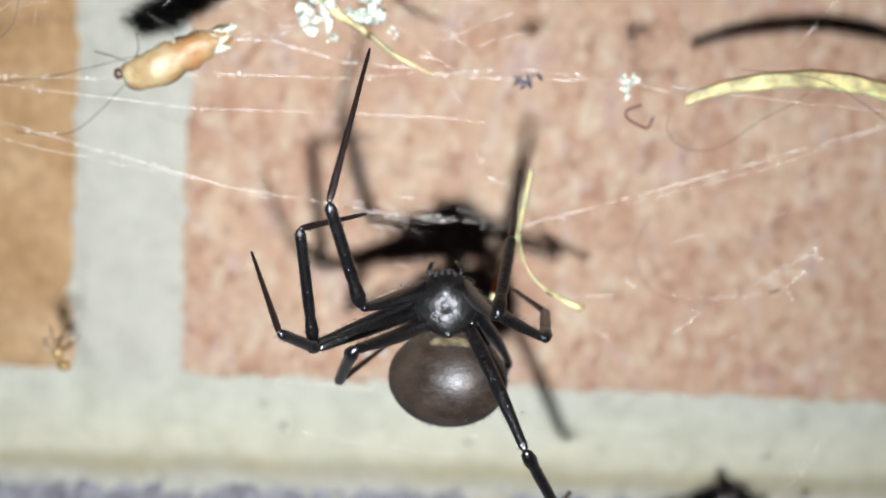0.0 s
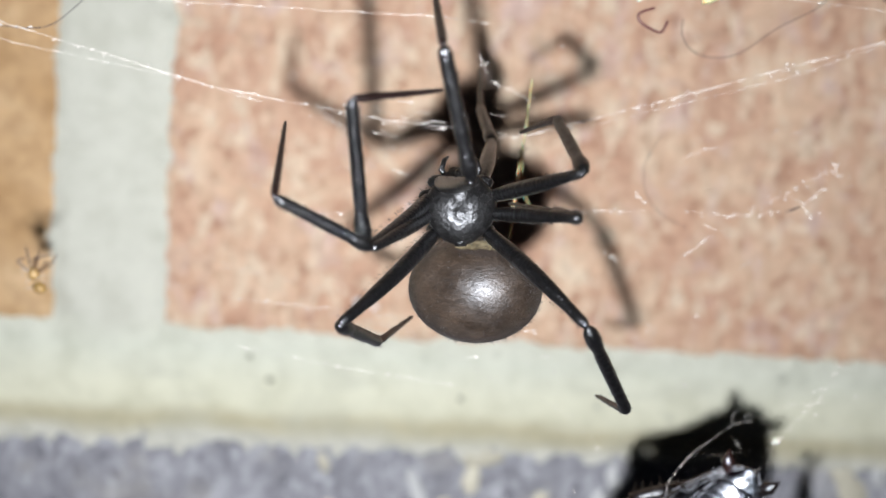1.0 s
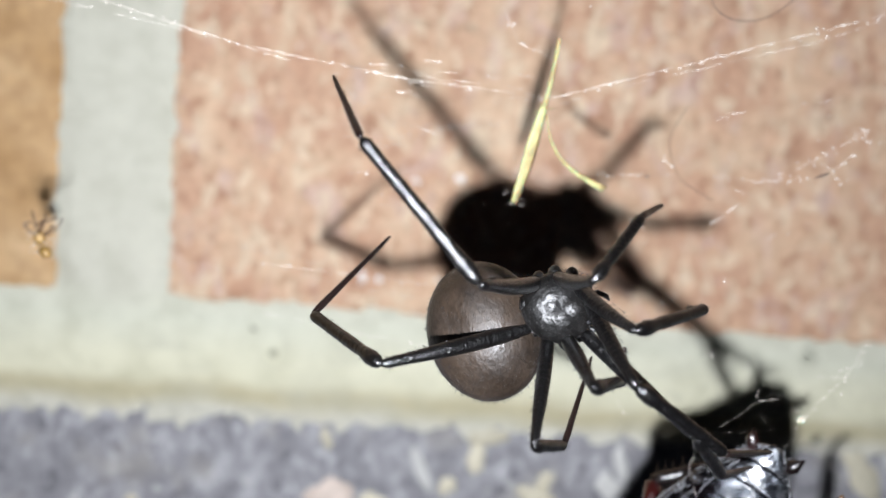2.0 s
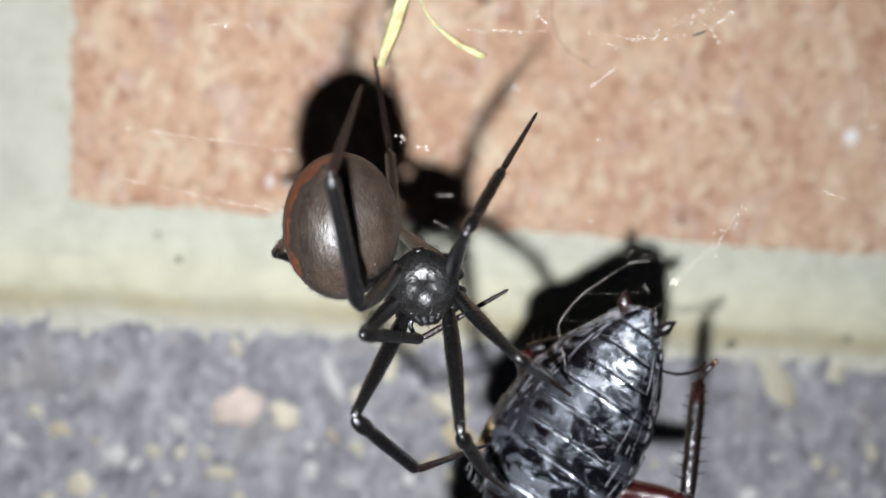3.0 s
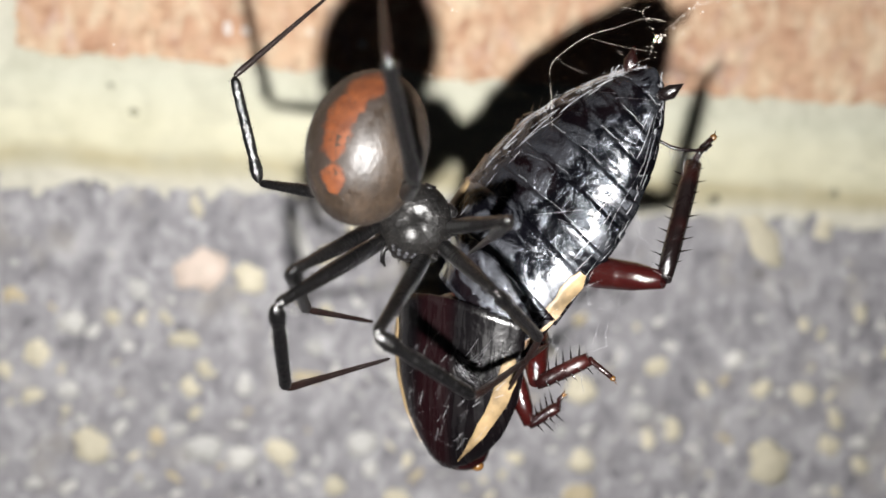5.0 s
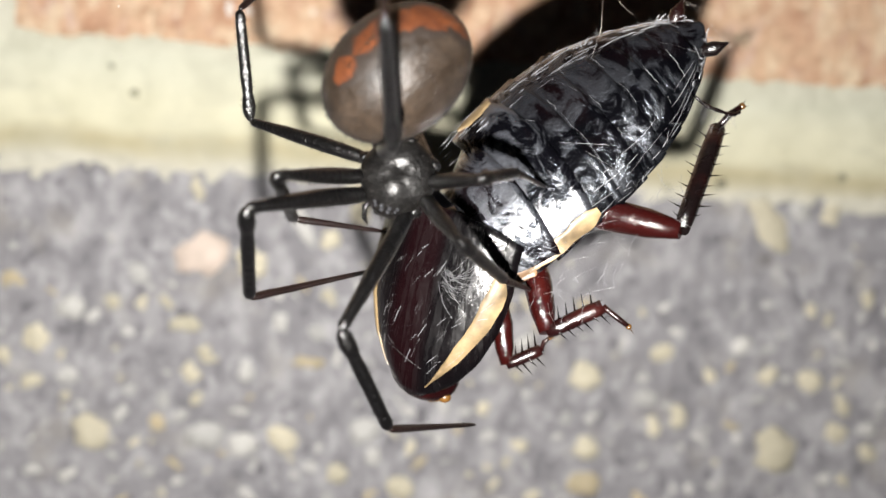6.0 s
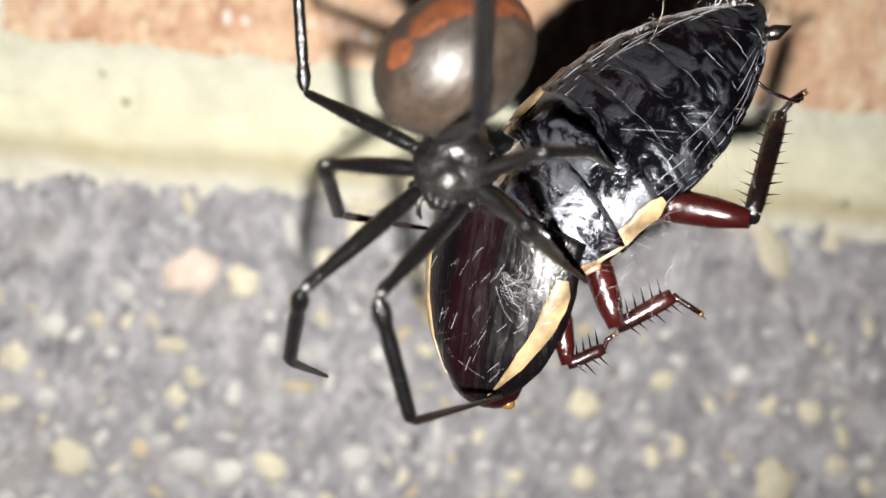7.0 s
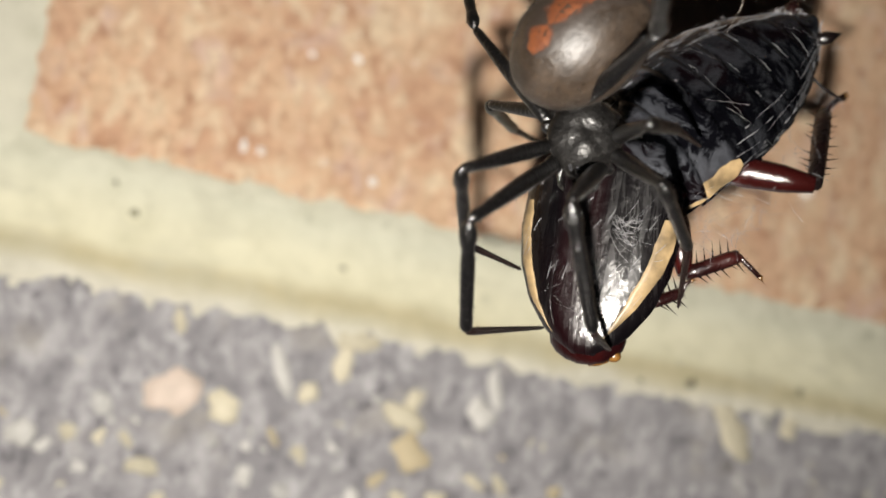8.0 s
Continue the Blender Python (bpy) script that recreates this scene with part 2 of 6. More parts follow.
CARAPACE = plain("dark carapace", (0.0026, 0.0024, 0.0023), 0.38, grain=0.5, scale=2600, relief=0.45, Specular_IOR_Level=0.32)
FOOT_BROWN = plain("red-brown foot cuticle", (0.006, 0.0026, 0.0022), 0.36, grain=0.5, scale=5200, relief=0.5, Specular_IOR_Level=0.45)
HAIR_BLACK = plain("shiny bristle", (0.012, 0.010, 0.009), 0.3, Specular_IOR_Level=0.8)
EYE_GLASS = plain("eye lens", (0.02, 0.02, 0.022), 0.05, Coat_Weight=1.0)
ABDOMEN_SKIN = abdomen_material()
STRIPE_RED = stripe_material()
CREAM_MARK = stripe_material("cream mark", (0.035, 0.025, 0.012), (0.16, 0.13, 0.075))
ROACH_BLACK = chitin_material("glossy black chitin", (0.0008, 0.0008, 0.0012), (0.002, 0.0008, 0.001), 0.16, 0.02, 0.0, 0.65, 0.3)
# thorax copy: silk film in a paler colour, which paints in a brighter sheen
ROACH_FILM_SHEEN = chitin_material("silk-filmed black chitin with painted sheen", (0.0012, 0.0012, 0.0018), (0.003, 0.0012, 0.0015), 0.19, 0.07, 0.0, 1.0, 1.0)
PRONOTUM_SHELL = shield_material()
ROACH_RED = chitin_material("dark red chitin", (0.015, 0.0018, 0.0016), (0.04, 0.0045, 0.003), 0.17)
PALE_MARGIN = plain("cream wing margin", (0.15, 0.105, 0.055), 0.45, grain=0.5, scale=600)
ORANGE_MARGIN = plain("orange wing margin", (0.1, 0.05, 0.018), 0.45, grain=0.5, scale=800)
ROACH_HEAD = chitin_material("deep red chitin", (0.006, 0.001, 0.0012), (0.018, 0.0022, 0.002), 0.15)
ROACH_SHIN = chitin_material("red-brown chitin", (0.007, 0.0014, 0.0014), (0.028, 0.0034, 0.0026), 0.24)
ROACH_BROWN = chitin_material("black-brown chitin", (0.003, 0.0016, 0.0016), (0.012, 0.0025, 0.002), 0.2)
AMBER = plain("amber foot", (0.075, 0.035, 0.008), 0.35, grain=0.3)
WRAP_SILK = silk_material("matted silk", (0.17, 0.17, 0.18))
SILK = silk_material("white silk", (0.5, 0.45, 0.4))
STRAW = plain("dry yellow straw", (0.31, 0.275, 0.13), 0.6, grain=0.5, scale=800, Subsurface_Weight=0.5, Subsurface_Scale=0.0006)
HUSK = husk_material()
FIBRE_DARK = plain("dark hair fibre", (0.03, 0.022, 0.02), 0.5)
FIBRE_RED = plain("red-brown fibre", (0.06, 0.012, 0.01), 0.5)
FLUFF = plain("pale fluff", (0.46, 0.41, 0.34), 0.7, grain=0.3, scale=1500, Subsurface_Weight=0.5, Subsurface_Scale=0.0005)
LIME = plain("white lime", (0.85, 0.82, 0.78), 0.8, grain=0.12)
DIRT = plain("dark dirt", (0.27, 0.26, 0.19), 0.9, grain=0.4)
PLASTIC = plain("black plastic", (0.02, 0.02, 0.02), 0.5)


def glow_material():
    n = Nodes("torch light")
    return n.set(Base_Color=(1.0, 1.0, 1.0), Emission_Color=(0.96, 0.97, 1.0), Emission_Strength=TORCH_POWER)


GLOW = glow_material()


# ---- building helpers; meshes are drawn in millimetres ----
def at(x, y, z):
    return Vector((x, y, z + GROUND)) * MM


def part(name, bm, material, parent=None, label="", flat=False, place=None):
    for v in bm.verts:
        v.co *= MM
    bmesh.ops.recalc_face_normals(bm, faces=bm.faces)
    mesh = bpy.data.meshes.new(name)
    bm.to_mesh(mesh)
    bm.free()
    mesh.materials.append(material)
    if not flat:
        mesh.polygons.foreach_set("use_smooth", [len(face.vertices) < 8 for face in mesh.polygons])
    ob = new(name, mesh)
    ob.parent = parent
    if place is not None:
        ob.matrix_basis = place
    if label:
        ob["label"] = label
    return ob


def tube(bm, points, radii, sides=8, cap=True):
    """A round bar along points, with a radius at each."""
    points = [Vector(p) for p in points]
    rings, side = [], None
    for i, p in enumerate(points):
        ahead = (points[min(i + 1, len(points) - 1)] - points[max(i - 1, 0)]).normalized()
        side = ahead.orthogonal().normalized() if side is None else (side - ahead * side.dot(ahead)).normalized()
        other = ahead.cross(side)
        r = radii[i] if isinstance(radii, (list, tuple)) else radii
        rings.append([bm.verts.new(p + (side * math.cos(a) + other * math.sin(a)) * r) for a in (2 * math.pi * k / sides for k in range(sides))])
    for a, b in zip(rings, rings[1:]):
        for k in range(sides):
            bm.faces.new((a[k], a[(k + 1) % sides], b[(k + 1) % sides], b[k]))
    if cap:
        bm.faces.new(rings[0][::-1])
        bm.faces.new(rings[-1])
    return rings


def ball(bm, centre, radii, sides=16, rings=10, shape=None, turn=None):
    """An ellipsoid; shape may move each point of it."""
    centre = Vector(centre)
    rows = []
    for i in range(rings + 1):
        lat = math.pi * (i / rings - 0.5)
        row = []
        for k in range(sides if 0 < i < rings else 1):
            lon = 2 * math.pi * k / sides
            p = Vector((math.cos(lat) * math.cos(lon), math.cos(lat) * math.sin(lon), math.sin(lat)))
            p = Vector((p.x * radii[0], p.y * radii[1], p.z * radii[2]))
            if shape:
                p = shape(p)
            row.append(bm.verts.new(centre + (turn @ p if turn else p)))
        rows.append(row)
    for a, b in zip(rows, rows[1:]):
        for k in range(sides):
            quad = [a[k % len(a)], a[(k + 1) % len(a)], b[(k + 1) % len(b)], b[k % len(b)]]
            quad = list(dict.fromkeys(quad))
            if len(quad) > 2:
                bm.faces.new(quad)


def box(bm, lo, hi):
    xs, ys, zs = zip(lo, hi)
    v = [bm.verts.new((x, y, z)) for x in xs for y in ys for z in zs]
    for f in ((0, 1, 3, 2), (4, 6, 7, 5), (0, 4, 5, 1), (2, 3, 7, 6), (0, 2, 6, 4), (1, 5, 7, 3)):
        bm.faces.new([v[i] for i in f])


def spike(bm, root, tip, radius):
    """A bristle: a three-sided point."""
    root, tip = Vector(root), Vector(tip)
    ahead = (tip - root).normalized()
    side = ahead.orthogonal().normalized()
    other = ahead.cross(side)
    ring = [bm.verts.new(root + (side * math.cos(a) + other * math.sin(a)) * radius) for a in (0, 2.1, 4.2)]
    end = bm.verts.new(tip)
    for k in range(3):
        bm.faces.new((ring[k], ring[(k + 1) % 3], end))


def sheet(x0, x1, z0, z1, step, depth, back=None):
    """A wall face as a bmesh grid: depth(x, z) is its y. back closes it at that y."""
    bm = bmesh.new()
    nx, nz = max(2, round((x1 - x0) / step)), max(2, round((z1 - z0) / step))
    grid = [[bm.verts.new((x, depth(x, z), z + GROUND)) for x in np.linspace(x0, x1, nx + 1).tolist()] for z in np.linspace(z0, z1, nz + 1).tolist()]
    for a, b in zip(grid, grid[1:]):
        for k in range(nx):
            bm.faces.new((a[k], a[k + 1], b[k + 1], b[k]))
    if back is not None:
        rim = grid[0][:] + [row[-1] for row in grid[1:]] + grid[-1][-2::-1] + [row[0] for row in grid[-2:0:-1]]
        far = [bm.verts.new((v.co.x, back, v.co.z)) for v in rim]
        for k in range(len(rim)):
            m = (k + 1) % len(rim)
            bm.faces.new((rim[k], rim[m], far[m], far[k]))
        bm.faces.new(far)
    return bm


def rough(x, z, size, seed=0.0):
    return noise.noise((x / size, seed, z / size))


# ---- the setting: ground, concrete plinth, brick wall ----
def build_ground():
    bm = bmesh.new()
    box(bm, (-3000, -3000, -60), (3000, 600, 0))
    tagged(part("ground", bm, CONCRETE, flat=True), "bare grey concrete ground below the wall", "ground", kind="structure")


def joint_height(x, z):
    """How far the mortar stands out of the wall's face."""
    ragged = 0.9 * rough(x, z, 6.5, 3.1) + 1.2 * rough(x, z, 2.1, 9.2) + 1.0 * rough(x, z, 0.9, 2.2)
    bed = max(z - 0.6, -13.2 - z)
    head = max(x - 0.3, -11.9 - x) if z > -6 else 99.0
    out = min(bed, head) + ragged
    relief = 0.16 * rough(x, z, 6.0, 1.0) + 0.10 * rough(x, z, 1.6, 5.0)
    return 0.3 + relief - 1.1 / (1 + math.exp(-out / 0.9))


def build_wall():
    bm = bmesh.new()
    box(bm, (-900, 2.0, GROUND - 13), (1100, 110, GROUND + 640))
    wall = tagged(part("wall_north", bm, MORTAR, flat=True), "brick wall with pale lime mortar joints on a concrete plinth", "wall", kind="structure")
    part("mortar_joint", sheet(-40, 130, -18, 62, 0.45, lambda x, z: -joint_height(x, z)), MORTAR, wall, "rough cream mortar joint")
    edges = [(-241.8, -11.9), (0.0, 230.0)]
    for (x0, x1), material in zip(edges, (OCHRE, BRICK)):

        def face(x, z, x0=x0, x1=x1):
            edge = min(x - x0, x1 - x, z, 76 - z)
            return 0.25 * rough(x, z, 9, x0) * -1 + 0.08 * rough(x, z, 2.2, 2.0) + 0.5 * math.exp(-max(0.0, edge + 0.4 * rough(x, z, 3)) / 0.5)

        near = (-46, -11.9) if x1 < 0 else (0.0, 132.0)
        brick = part("brick", sheet(near[0], near[1], 0, 76, 0.9, face, 90), material, wall)
        rest = (x0, near[0]) if x1 < 0 else (near[1], x1)
        bm = bmesh.new()
        box(bm, (rest[0], 0.1, GROUND), (rest[1], 90, GROUND + 76))
        part("brick_end", bm, material, brick, flat=True)
        if x0 == 0.0:
            for x, z, wide, high in ((22.6, 4.3, 0.45, 0.75), (24.5, 4.2, 0.5, 0.45), (33.0, 16.6, 0.7, 0.5), (27.9, 15.9, 0.5, 0.4), (37.2, 3.6, 0.6, 0.5)):
                bm = bmesh.new()
                ball(bm, (x, 0.0, z + GROUND), (wide, 0.35, high), 9, 6, lambda q: q * (1 + 0.4 * noise.noise(q * 2.3)))
                part("lime_fleck", bm, LIME, brick, "white fleck of lime")
    joint = wall.children[0]
    for x, z, wide in ((13.1, -5.2, 0.55), (10.6, -2.5, 0.35), (93.7, -10.0, 0.6), (72.6, -12.2, 0.4), (35.6, -6.4, 0.4), (79.0, -11.5, 0.7)):
        bm = bmesh.new()
        ball(bm, (x, -0.42, z + GROUND), (wide, 0.22, wide * 0.8), 9, 6, lambda q: q * (1 + 0.5 * noise.noise(q * 2.9)))
        part("dirt_speck", bm, DIRT, joint, "dark speck of dirt")
    for row in range(6):
        for k in range(-3, 4):
            x, z = k * 240 + (115 if row % 2 == 0 else 0), 86 + row * 86
            bm = bmesh.new()
            box(bm, (x + 1, 0.3, GROUND + z), (x + 229, 90, GROUND + z + 76))
            part("brick", bm, BRICK, wall, flat=True)
    for x0, x1 in ((-722, -492), (-482, -252), (240, 470), (480, 710)):
        bm = bmesh.new()
        box(bm, (x0, 0.3, GROUND), (x1, 90, GROUND + 76))
        part("brick", bm, BRICK, wall, flat=True)


PEBBLES = [
    (2.9, -32.4, 1.9, 1), (6.4, -36.7, 1.3, 2), (19.7, -36.0, 1.3, 1), (8.9, -43.4, 2.2, 1), 
    (14.0, -24.9, 1.4, 2), (34.6, -20.3, 1.2, 1), (41.5, -30.5, 1.1, 2), (47.0, -21.6, 1.3, 1), (21.5, -43.5, 2.1, 2), (25.9, -44.4, 1.9, 2), (30.6, -43.6, 2.1, 1), (39.8, -42.4, 2.0, 2), (44.5, -49.4, 1.9, 1),
    (36.9, -47.9, 1.5, 1), (65.6, -35.2, 2.2, 1), (74.5, -31.8, 1.6, 1), (84.1, -30.8, 1.5, 2), (93.6, -34.8, 1.9, 1), (77.5, -40.0, 1.6, 1),
    (66.6, -48.4, 2.3, 3), (54.0, -19.0, 2.0, 2), (6.6, -29.1, 1.5, 2), (66.5, -44.2, 1.7, 1), (11.3, -28.1, 1.1, 1), (97.5, -41.5, 1.6, 1),
]
# long fragments: place, half length, half width, turn, tone
SLIVERS = [
    (20.6, -22.6, 2.9, 1.6, -14, 0), (26.0, -23.2, 1.9, 1.2, 50, 1), (46.8, -24.6, 2.6, 1.3, 12, 3), (85.7, -16.0, 3.9, 1.2, 55, 1), (31.6, -18.8, 3.5, 0.6, 62, 2), (37.9, -16.9, 2.4, 0.8, 85, 1), (19.9, -15.1, 1.3, 0.7, 76, 1),
    (46.5, -18.8, 1.2, 0.8, 72, 1), (55.6, -16.7, 3.0, 0.6, 73, 2), (90.1, -44.0, 3.0, 2.0, 58, 1), (45.3, -20.9, 2.4, 1.4, 21, 1),
    (19.0, -30.6, 2.1, 0.8, 0, 1), (29.5, -29.8, 1.3, 0.6, 59, 2), (38.9, -13.7, 2.9, 0.9, 0, 1), (32.6, -34.5, 2.2, 1.0, 4, 3),
    (54.8, -26.8, 1.6, 0.8, 26, 1), (89.4, -14.3, 1.4, 0.8, 27, 2), (93.3, -14.2, 1.6, 1.0, 55, 1),
]


def build_plinth():
    def face(x, z):
        return 0.35 + 0.18 * rough(x, z, 5, 8) + 0.22 * rough(x, z, 1.4, 4)

    plinth = part("plinth", sheet(-46, 136, -80, -11.5, 0.8, face, 300), CONCRETE)
    tagged(plinth, "grey exposed-aggregate concrete plinth with cream pebbles", "plinth", kind="structure")
    for lo, hi in (((-900, 0.5, 0), (-46, 300, GROUND - 13)), ((136, 0.5, 0), (1100, 300, GROUND - 13)), ((-46, 0.5, 0), (136, 300, GROUND - 80))):
        bm = bmesh.new()
        box(bm, lo, hi)
        part("plinth_block", bm, CONCRETE, plinth, flat=True)
    random.seed(11)
    shapes = []
    for k in range(10):
        bm = bmesh.new()
        long = random.uniform(0.68, 0.92) if k < 4 else random.uniform(0.4, 0.8)

        def lump(p, k=k, long=long):
            p = Vector((p.x * (1 + 0.25 * noise.noise((p.x * 1.3, k * 3.0, p.z * 1.3))), p.y, p.z * long * (1 + 0.35 * noise.noise((p.z * 1.7, k * 5.0, p.x * 1.2)))))
            return p * (1 + 0.45 * noise.noise(p * 1.8 + Vector((k * 7.0, 0, 0))) + 0.2 * noise.noise(p * 4.5 + Vector((0, k * 3.0, 0))))

        ball(bm, (0, 0, 0), (1, 0.42, 1), 14, 8, lump)
        for v in bm.verts:
            v.co *= MM
        mesh = bpy.data.meshes.new("pebble")
        bm.to_mesh(mesh)
        bm.free()
        mesh.polygons.foreach_set("use_smooth", [True] * len(mesh.polygons))
        shapes.append(mesh)
    tones = (PINK_PEBBLE, CREAM_PEBBLE, PALE_PEBBLE, OCHRE_PEBBLE)
    made = {}

    def pebble(x, z, size, tone, turn, slim=1.0):
        shape = random.choice(shapes if slim < 1 else shapes[:4])
        key = (shape.name, tone)
        if key not in made:
            made[key] = shape.copy()
            made[key].materials.append(tones[tone])
        ob = new("pebble", made[key])
        ob.parent = plinth
        ob.matrix_basis = Matrix.Translation(at(x, 0.3 + 0.18 * size * slim, z)) @ pose(0, 0, 0, 0, turn, 0) @ Matrix.Diagonal((size, size * slim, size * slim, 1))

    for x, z, size, tone in PEBBLES:
        pebble(x, z, size, tone, random.uniform(-60, 60))
    for x, z, size, wide, turn, tone in SLIVERS:
        pebble(x, z, size, tone, turn, min(1.0, 1.7 * wide / size))
    taken = [(x, z, s) for x, z, s, *_ in PEBBLES + SLIVERS]
    while len(taken) < 330:
        x, z, size = random.uniform(-14, 112), -14.5 - 42 * random.random() ** 0.75, random.choice((0.45, 0.6, 0.8, 1.0, 1.2, 1.5))
        if z > -24 and size > 0.7:
            continue
        if all((x - a) ** 2 + (z - b) ** 2 > (0.95 * (size + s)) ** 2 for a, b, s in taken):
            taken.append((x, z, size))
            pebble(x, z, size, random.choice((1, 2, 2, 2, 2, 1, 1, 2, 3)), random.uniform(-90, 90), random.uniform(0.6, 0.99))


# ---- the torch beside the camera ----
def build_torch():
    bm = bmesh.new()
    tube(bm, [(0, 0, 0.2), (0, 0, 0.6), (0, 0, 6)], [1.6, 1.9, 1.9], 20)
    torch = tagged(part("torch", bm, PLASTIC), "small round black torch carried along beside the lens", "torch")
    bm = bmesh.new()
    ring = [bm.verts.new((0.75 * math.cos(a), 0.75 * math.sin(a), 0)) for a in (2 * math.pi * k / 12 for k in range(12))]
    bm.faces.new(ring)
    part("light", bm, GLOW, torch, "glowing white light", flat=True)
    return torch


# ---- the spider ----
SEGMENTS = {1: (8.25, 6.83, 8.86), 2: (7.51, 7.60, 5.22), 3: (7.39, 5.50, 6.79), 4: (8.76, 8.18, 7.22)}


HIPS = [(1.05, 1.22), (1.5, 0.5), (1.5, -0.36), (1.12, -1.15)]


def bristles(bm, length, radius, count, long):
    for _ in range(count):
        z, a = random.uniform(0.05, 0.97) * length, random.uniform(0, 2 * math.pi)
        r = radius(z / length) * 0.9
        out = Vector((math.cos(a), math.sin(a), 0))
        spike(bm, out * r + Vector((0, 0, z)), out * (r + long * random.uniform(0.5, 1)) + Vector((0, 0, z + long * random.uniform(0.4, 1.1))), 0.012)


def limb(name, length, profile, parent, count, long, bend=0.0, material=None):
    """One leg segment along +z, from joint to joint, with bristles."""
    bm = bmesh.new()
    steps = [0.0, 0.006, 0.02, 0.04] + [k / 16 for k in range(1, 16)] + [0.96, 0.98, 0.994, 1.0]

    def rounded(s):
        near = min(s, 1 - s) * length / profile(s)
        slim = 1 - 0.3 * math.exp(-(min(s, 1 - s) * length / 0.4) ** 2)
        return profile(s) * slim * (math.sqrt(1 - (1 - near) ** 2) if 0 < near < 1 else 1.0 if near else 0.12)

    tube(bm, [(bend * math.sin(math.pi * s), 0, s * length) for s in steps], [rounded(s) for s in steps], 12)
    bristles(bm, length, profile, count, long)
    return part(name, bm, material or LEG_BLACK, parent)


def build_leg(spider, number):
    femur, tibia, foot = SEGMENTS[number]
    thick = {1: 1.16, 2: 1.08, 3: 1.02, 4: 1.14}[number]
    leg = limb("leg", femur, lambda s: thick * (0.26 + 0.11 * math.sin(math.pi * min(1, 0.08 + s * 1.1)) ** 0.8 - 0.03 * s + 0.03 * math.exp(-((s - 1) / 0.06) ** 2)), spider, 300, 0.2, bend=0.2)
    shin = limb("tibia", tibia, lambda s: thick * (0.30 - 0.05 * s + 0.05 * math.exp(-((s - 0.12) / 0.07) ** 2) - 0.04 * math.exp(-((s - 0.26) / 0.05) ** 2) + 0.05 * math.exp(-((s - 0.97) / 0.06) ** 2)), leg, 240, 0.2)
    toe = limb("metatarsus", foot, lambda s: thick * (0.19 - 0.11 * s ** 0.8), leg, 160, 0.15, material=FOOT_BROWN)
    return leg, shin, toe


def build_spider():
    spider = tagged(new("spider"), "black spider with round brown abdomen and orange-red stripe", "spider")

    def shell(p):
        """A broad shield with a raised head, a pit behind it and shallow furrows running out to the legs."""
        taper = 1 - 0.26 * max(0.0, p.y / 1.9) ** 1.5 - 0.12 * max(0.0, -p.y / 1.9) ** 2
        x, y, z = p.x * taper, p.y, p.z
        if z > 0:
            z *= 0.86 + 0.22 * math.exp(-((y - 0.75) / 0.7) ** 2 - (x / 0.8) ** 2)
            z -= 0.2 * math.exp(-((y + 0.4) / 0.3) ** 2 - (x / 0.32) ** 2)
            round_it = math.atan2(y + 0.4, abs(x) + 0.001)
            z -= 0.05 * (0.5 + 0.5 * math.cos(7 * round_it)) * min(1.0, abs(x) / 0.5)
        return Vector((x, y, z))

    bm = bmesh.new()
    ball(bm, (0, 0, -0.05), (1.8, 1.95, 1.1), 36, 24, shell)
    part("carapace", bm, CARAPACE, spider)
    bm = bmesh.new()
    for _ in range(420):
        a, b = random.uniform(0, 6.28), random.uniform(0.0, 1.4)
        d = shell(Vector((1.78 * math.cos(a) * math.cos(b), 1.93 * math.sin(a) * math.cos(b), 1.09 * math.sin(b)))) - Vector((0, 0, 0.05))
        spike(bm, d, d * random.uniform(1.03, 1.12) + Vector((random.gauss(0, 0.05), 0.1, 0.04)), 0.012)
    tagged(part("fuzz", bm, HAIR_BLACK, spider, "short grey hairs on the carapace"), kind="stuff")
    for side in (-1, 1):
        for x, y, z, r in ((0.16, 1.66, 0.5, 0.13), (0.2, 1.5, 0.72, 0.12), (0.48, 1.56, 0.42, 0.1), (0.56, 1.42, 0.58, 0.1)):
            bm = bmesh.new()
            ball(bm, (side * x, y, z), (r, r, r), 10, 6)
            part("eye", bm, EYE_GLASS, spider)
        bm = bmesh.new()
        tube(bm, [(side * 0.28, 1.4, -0.1), (side * 0.32, 1.75, -0.35), (side * 0.25, 1.85, -0.8)], [0.26, 0.25, 0.12], 10)
        part("chelicera", bm, CARAPACE, spider)
        bm = bmesh.new()
        tube(bm, [(side * 0.6, 1.25, -0.2), (side * 0.95, 1.8, 0.05), (side * 0.8, 2.3, -0.25), (side * 0.6, 2.5, -0.6)], [0.14, 0.15, 0.13, 0.05], 8)
        part("pedipalp", bm, LEG_BLACK, spider)
        for k in range(4):
            bm = bmesh.new()
            hip = Vector((side * HIPS[k][0], HIPS[k][1], -0.55))
            ball(bm, hip + Vector((side * 0.05, 0, 0)), (0.56, 0.38, 0.4), 12, 8)
            for _ in range(26):
                d = Vector((random.gauss(0, 1), random.gauss(0, 1), abs(random.gauss(0, 1)))).normalized()
                root = hip + Vector((side * 0.1, 0, 0)) + d * 0.42
                spike(bm, root, root + d * random.uniform(0.1, 0.3) + Vector((0, 0.05, 0.05)), 0.014)
            part("coxa", bm, LEG_BLACK, spider)
    bm = bmesh.new()
    tube(bm, [(0, -1.3, 0), (0, -2.0, 0.05)], [0.35, 0.3], 10)
    part("pedicel", bm, LEG_BLACK, spider)
    bm = bmesh.new()

    def sac(p):
        return p * (1 + 0.004 * noise.noise(p * 0.9))

    ball(bm, (0, 0, 0), ABDOMEN, 48, 32, sac)
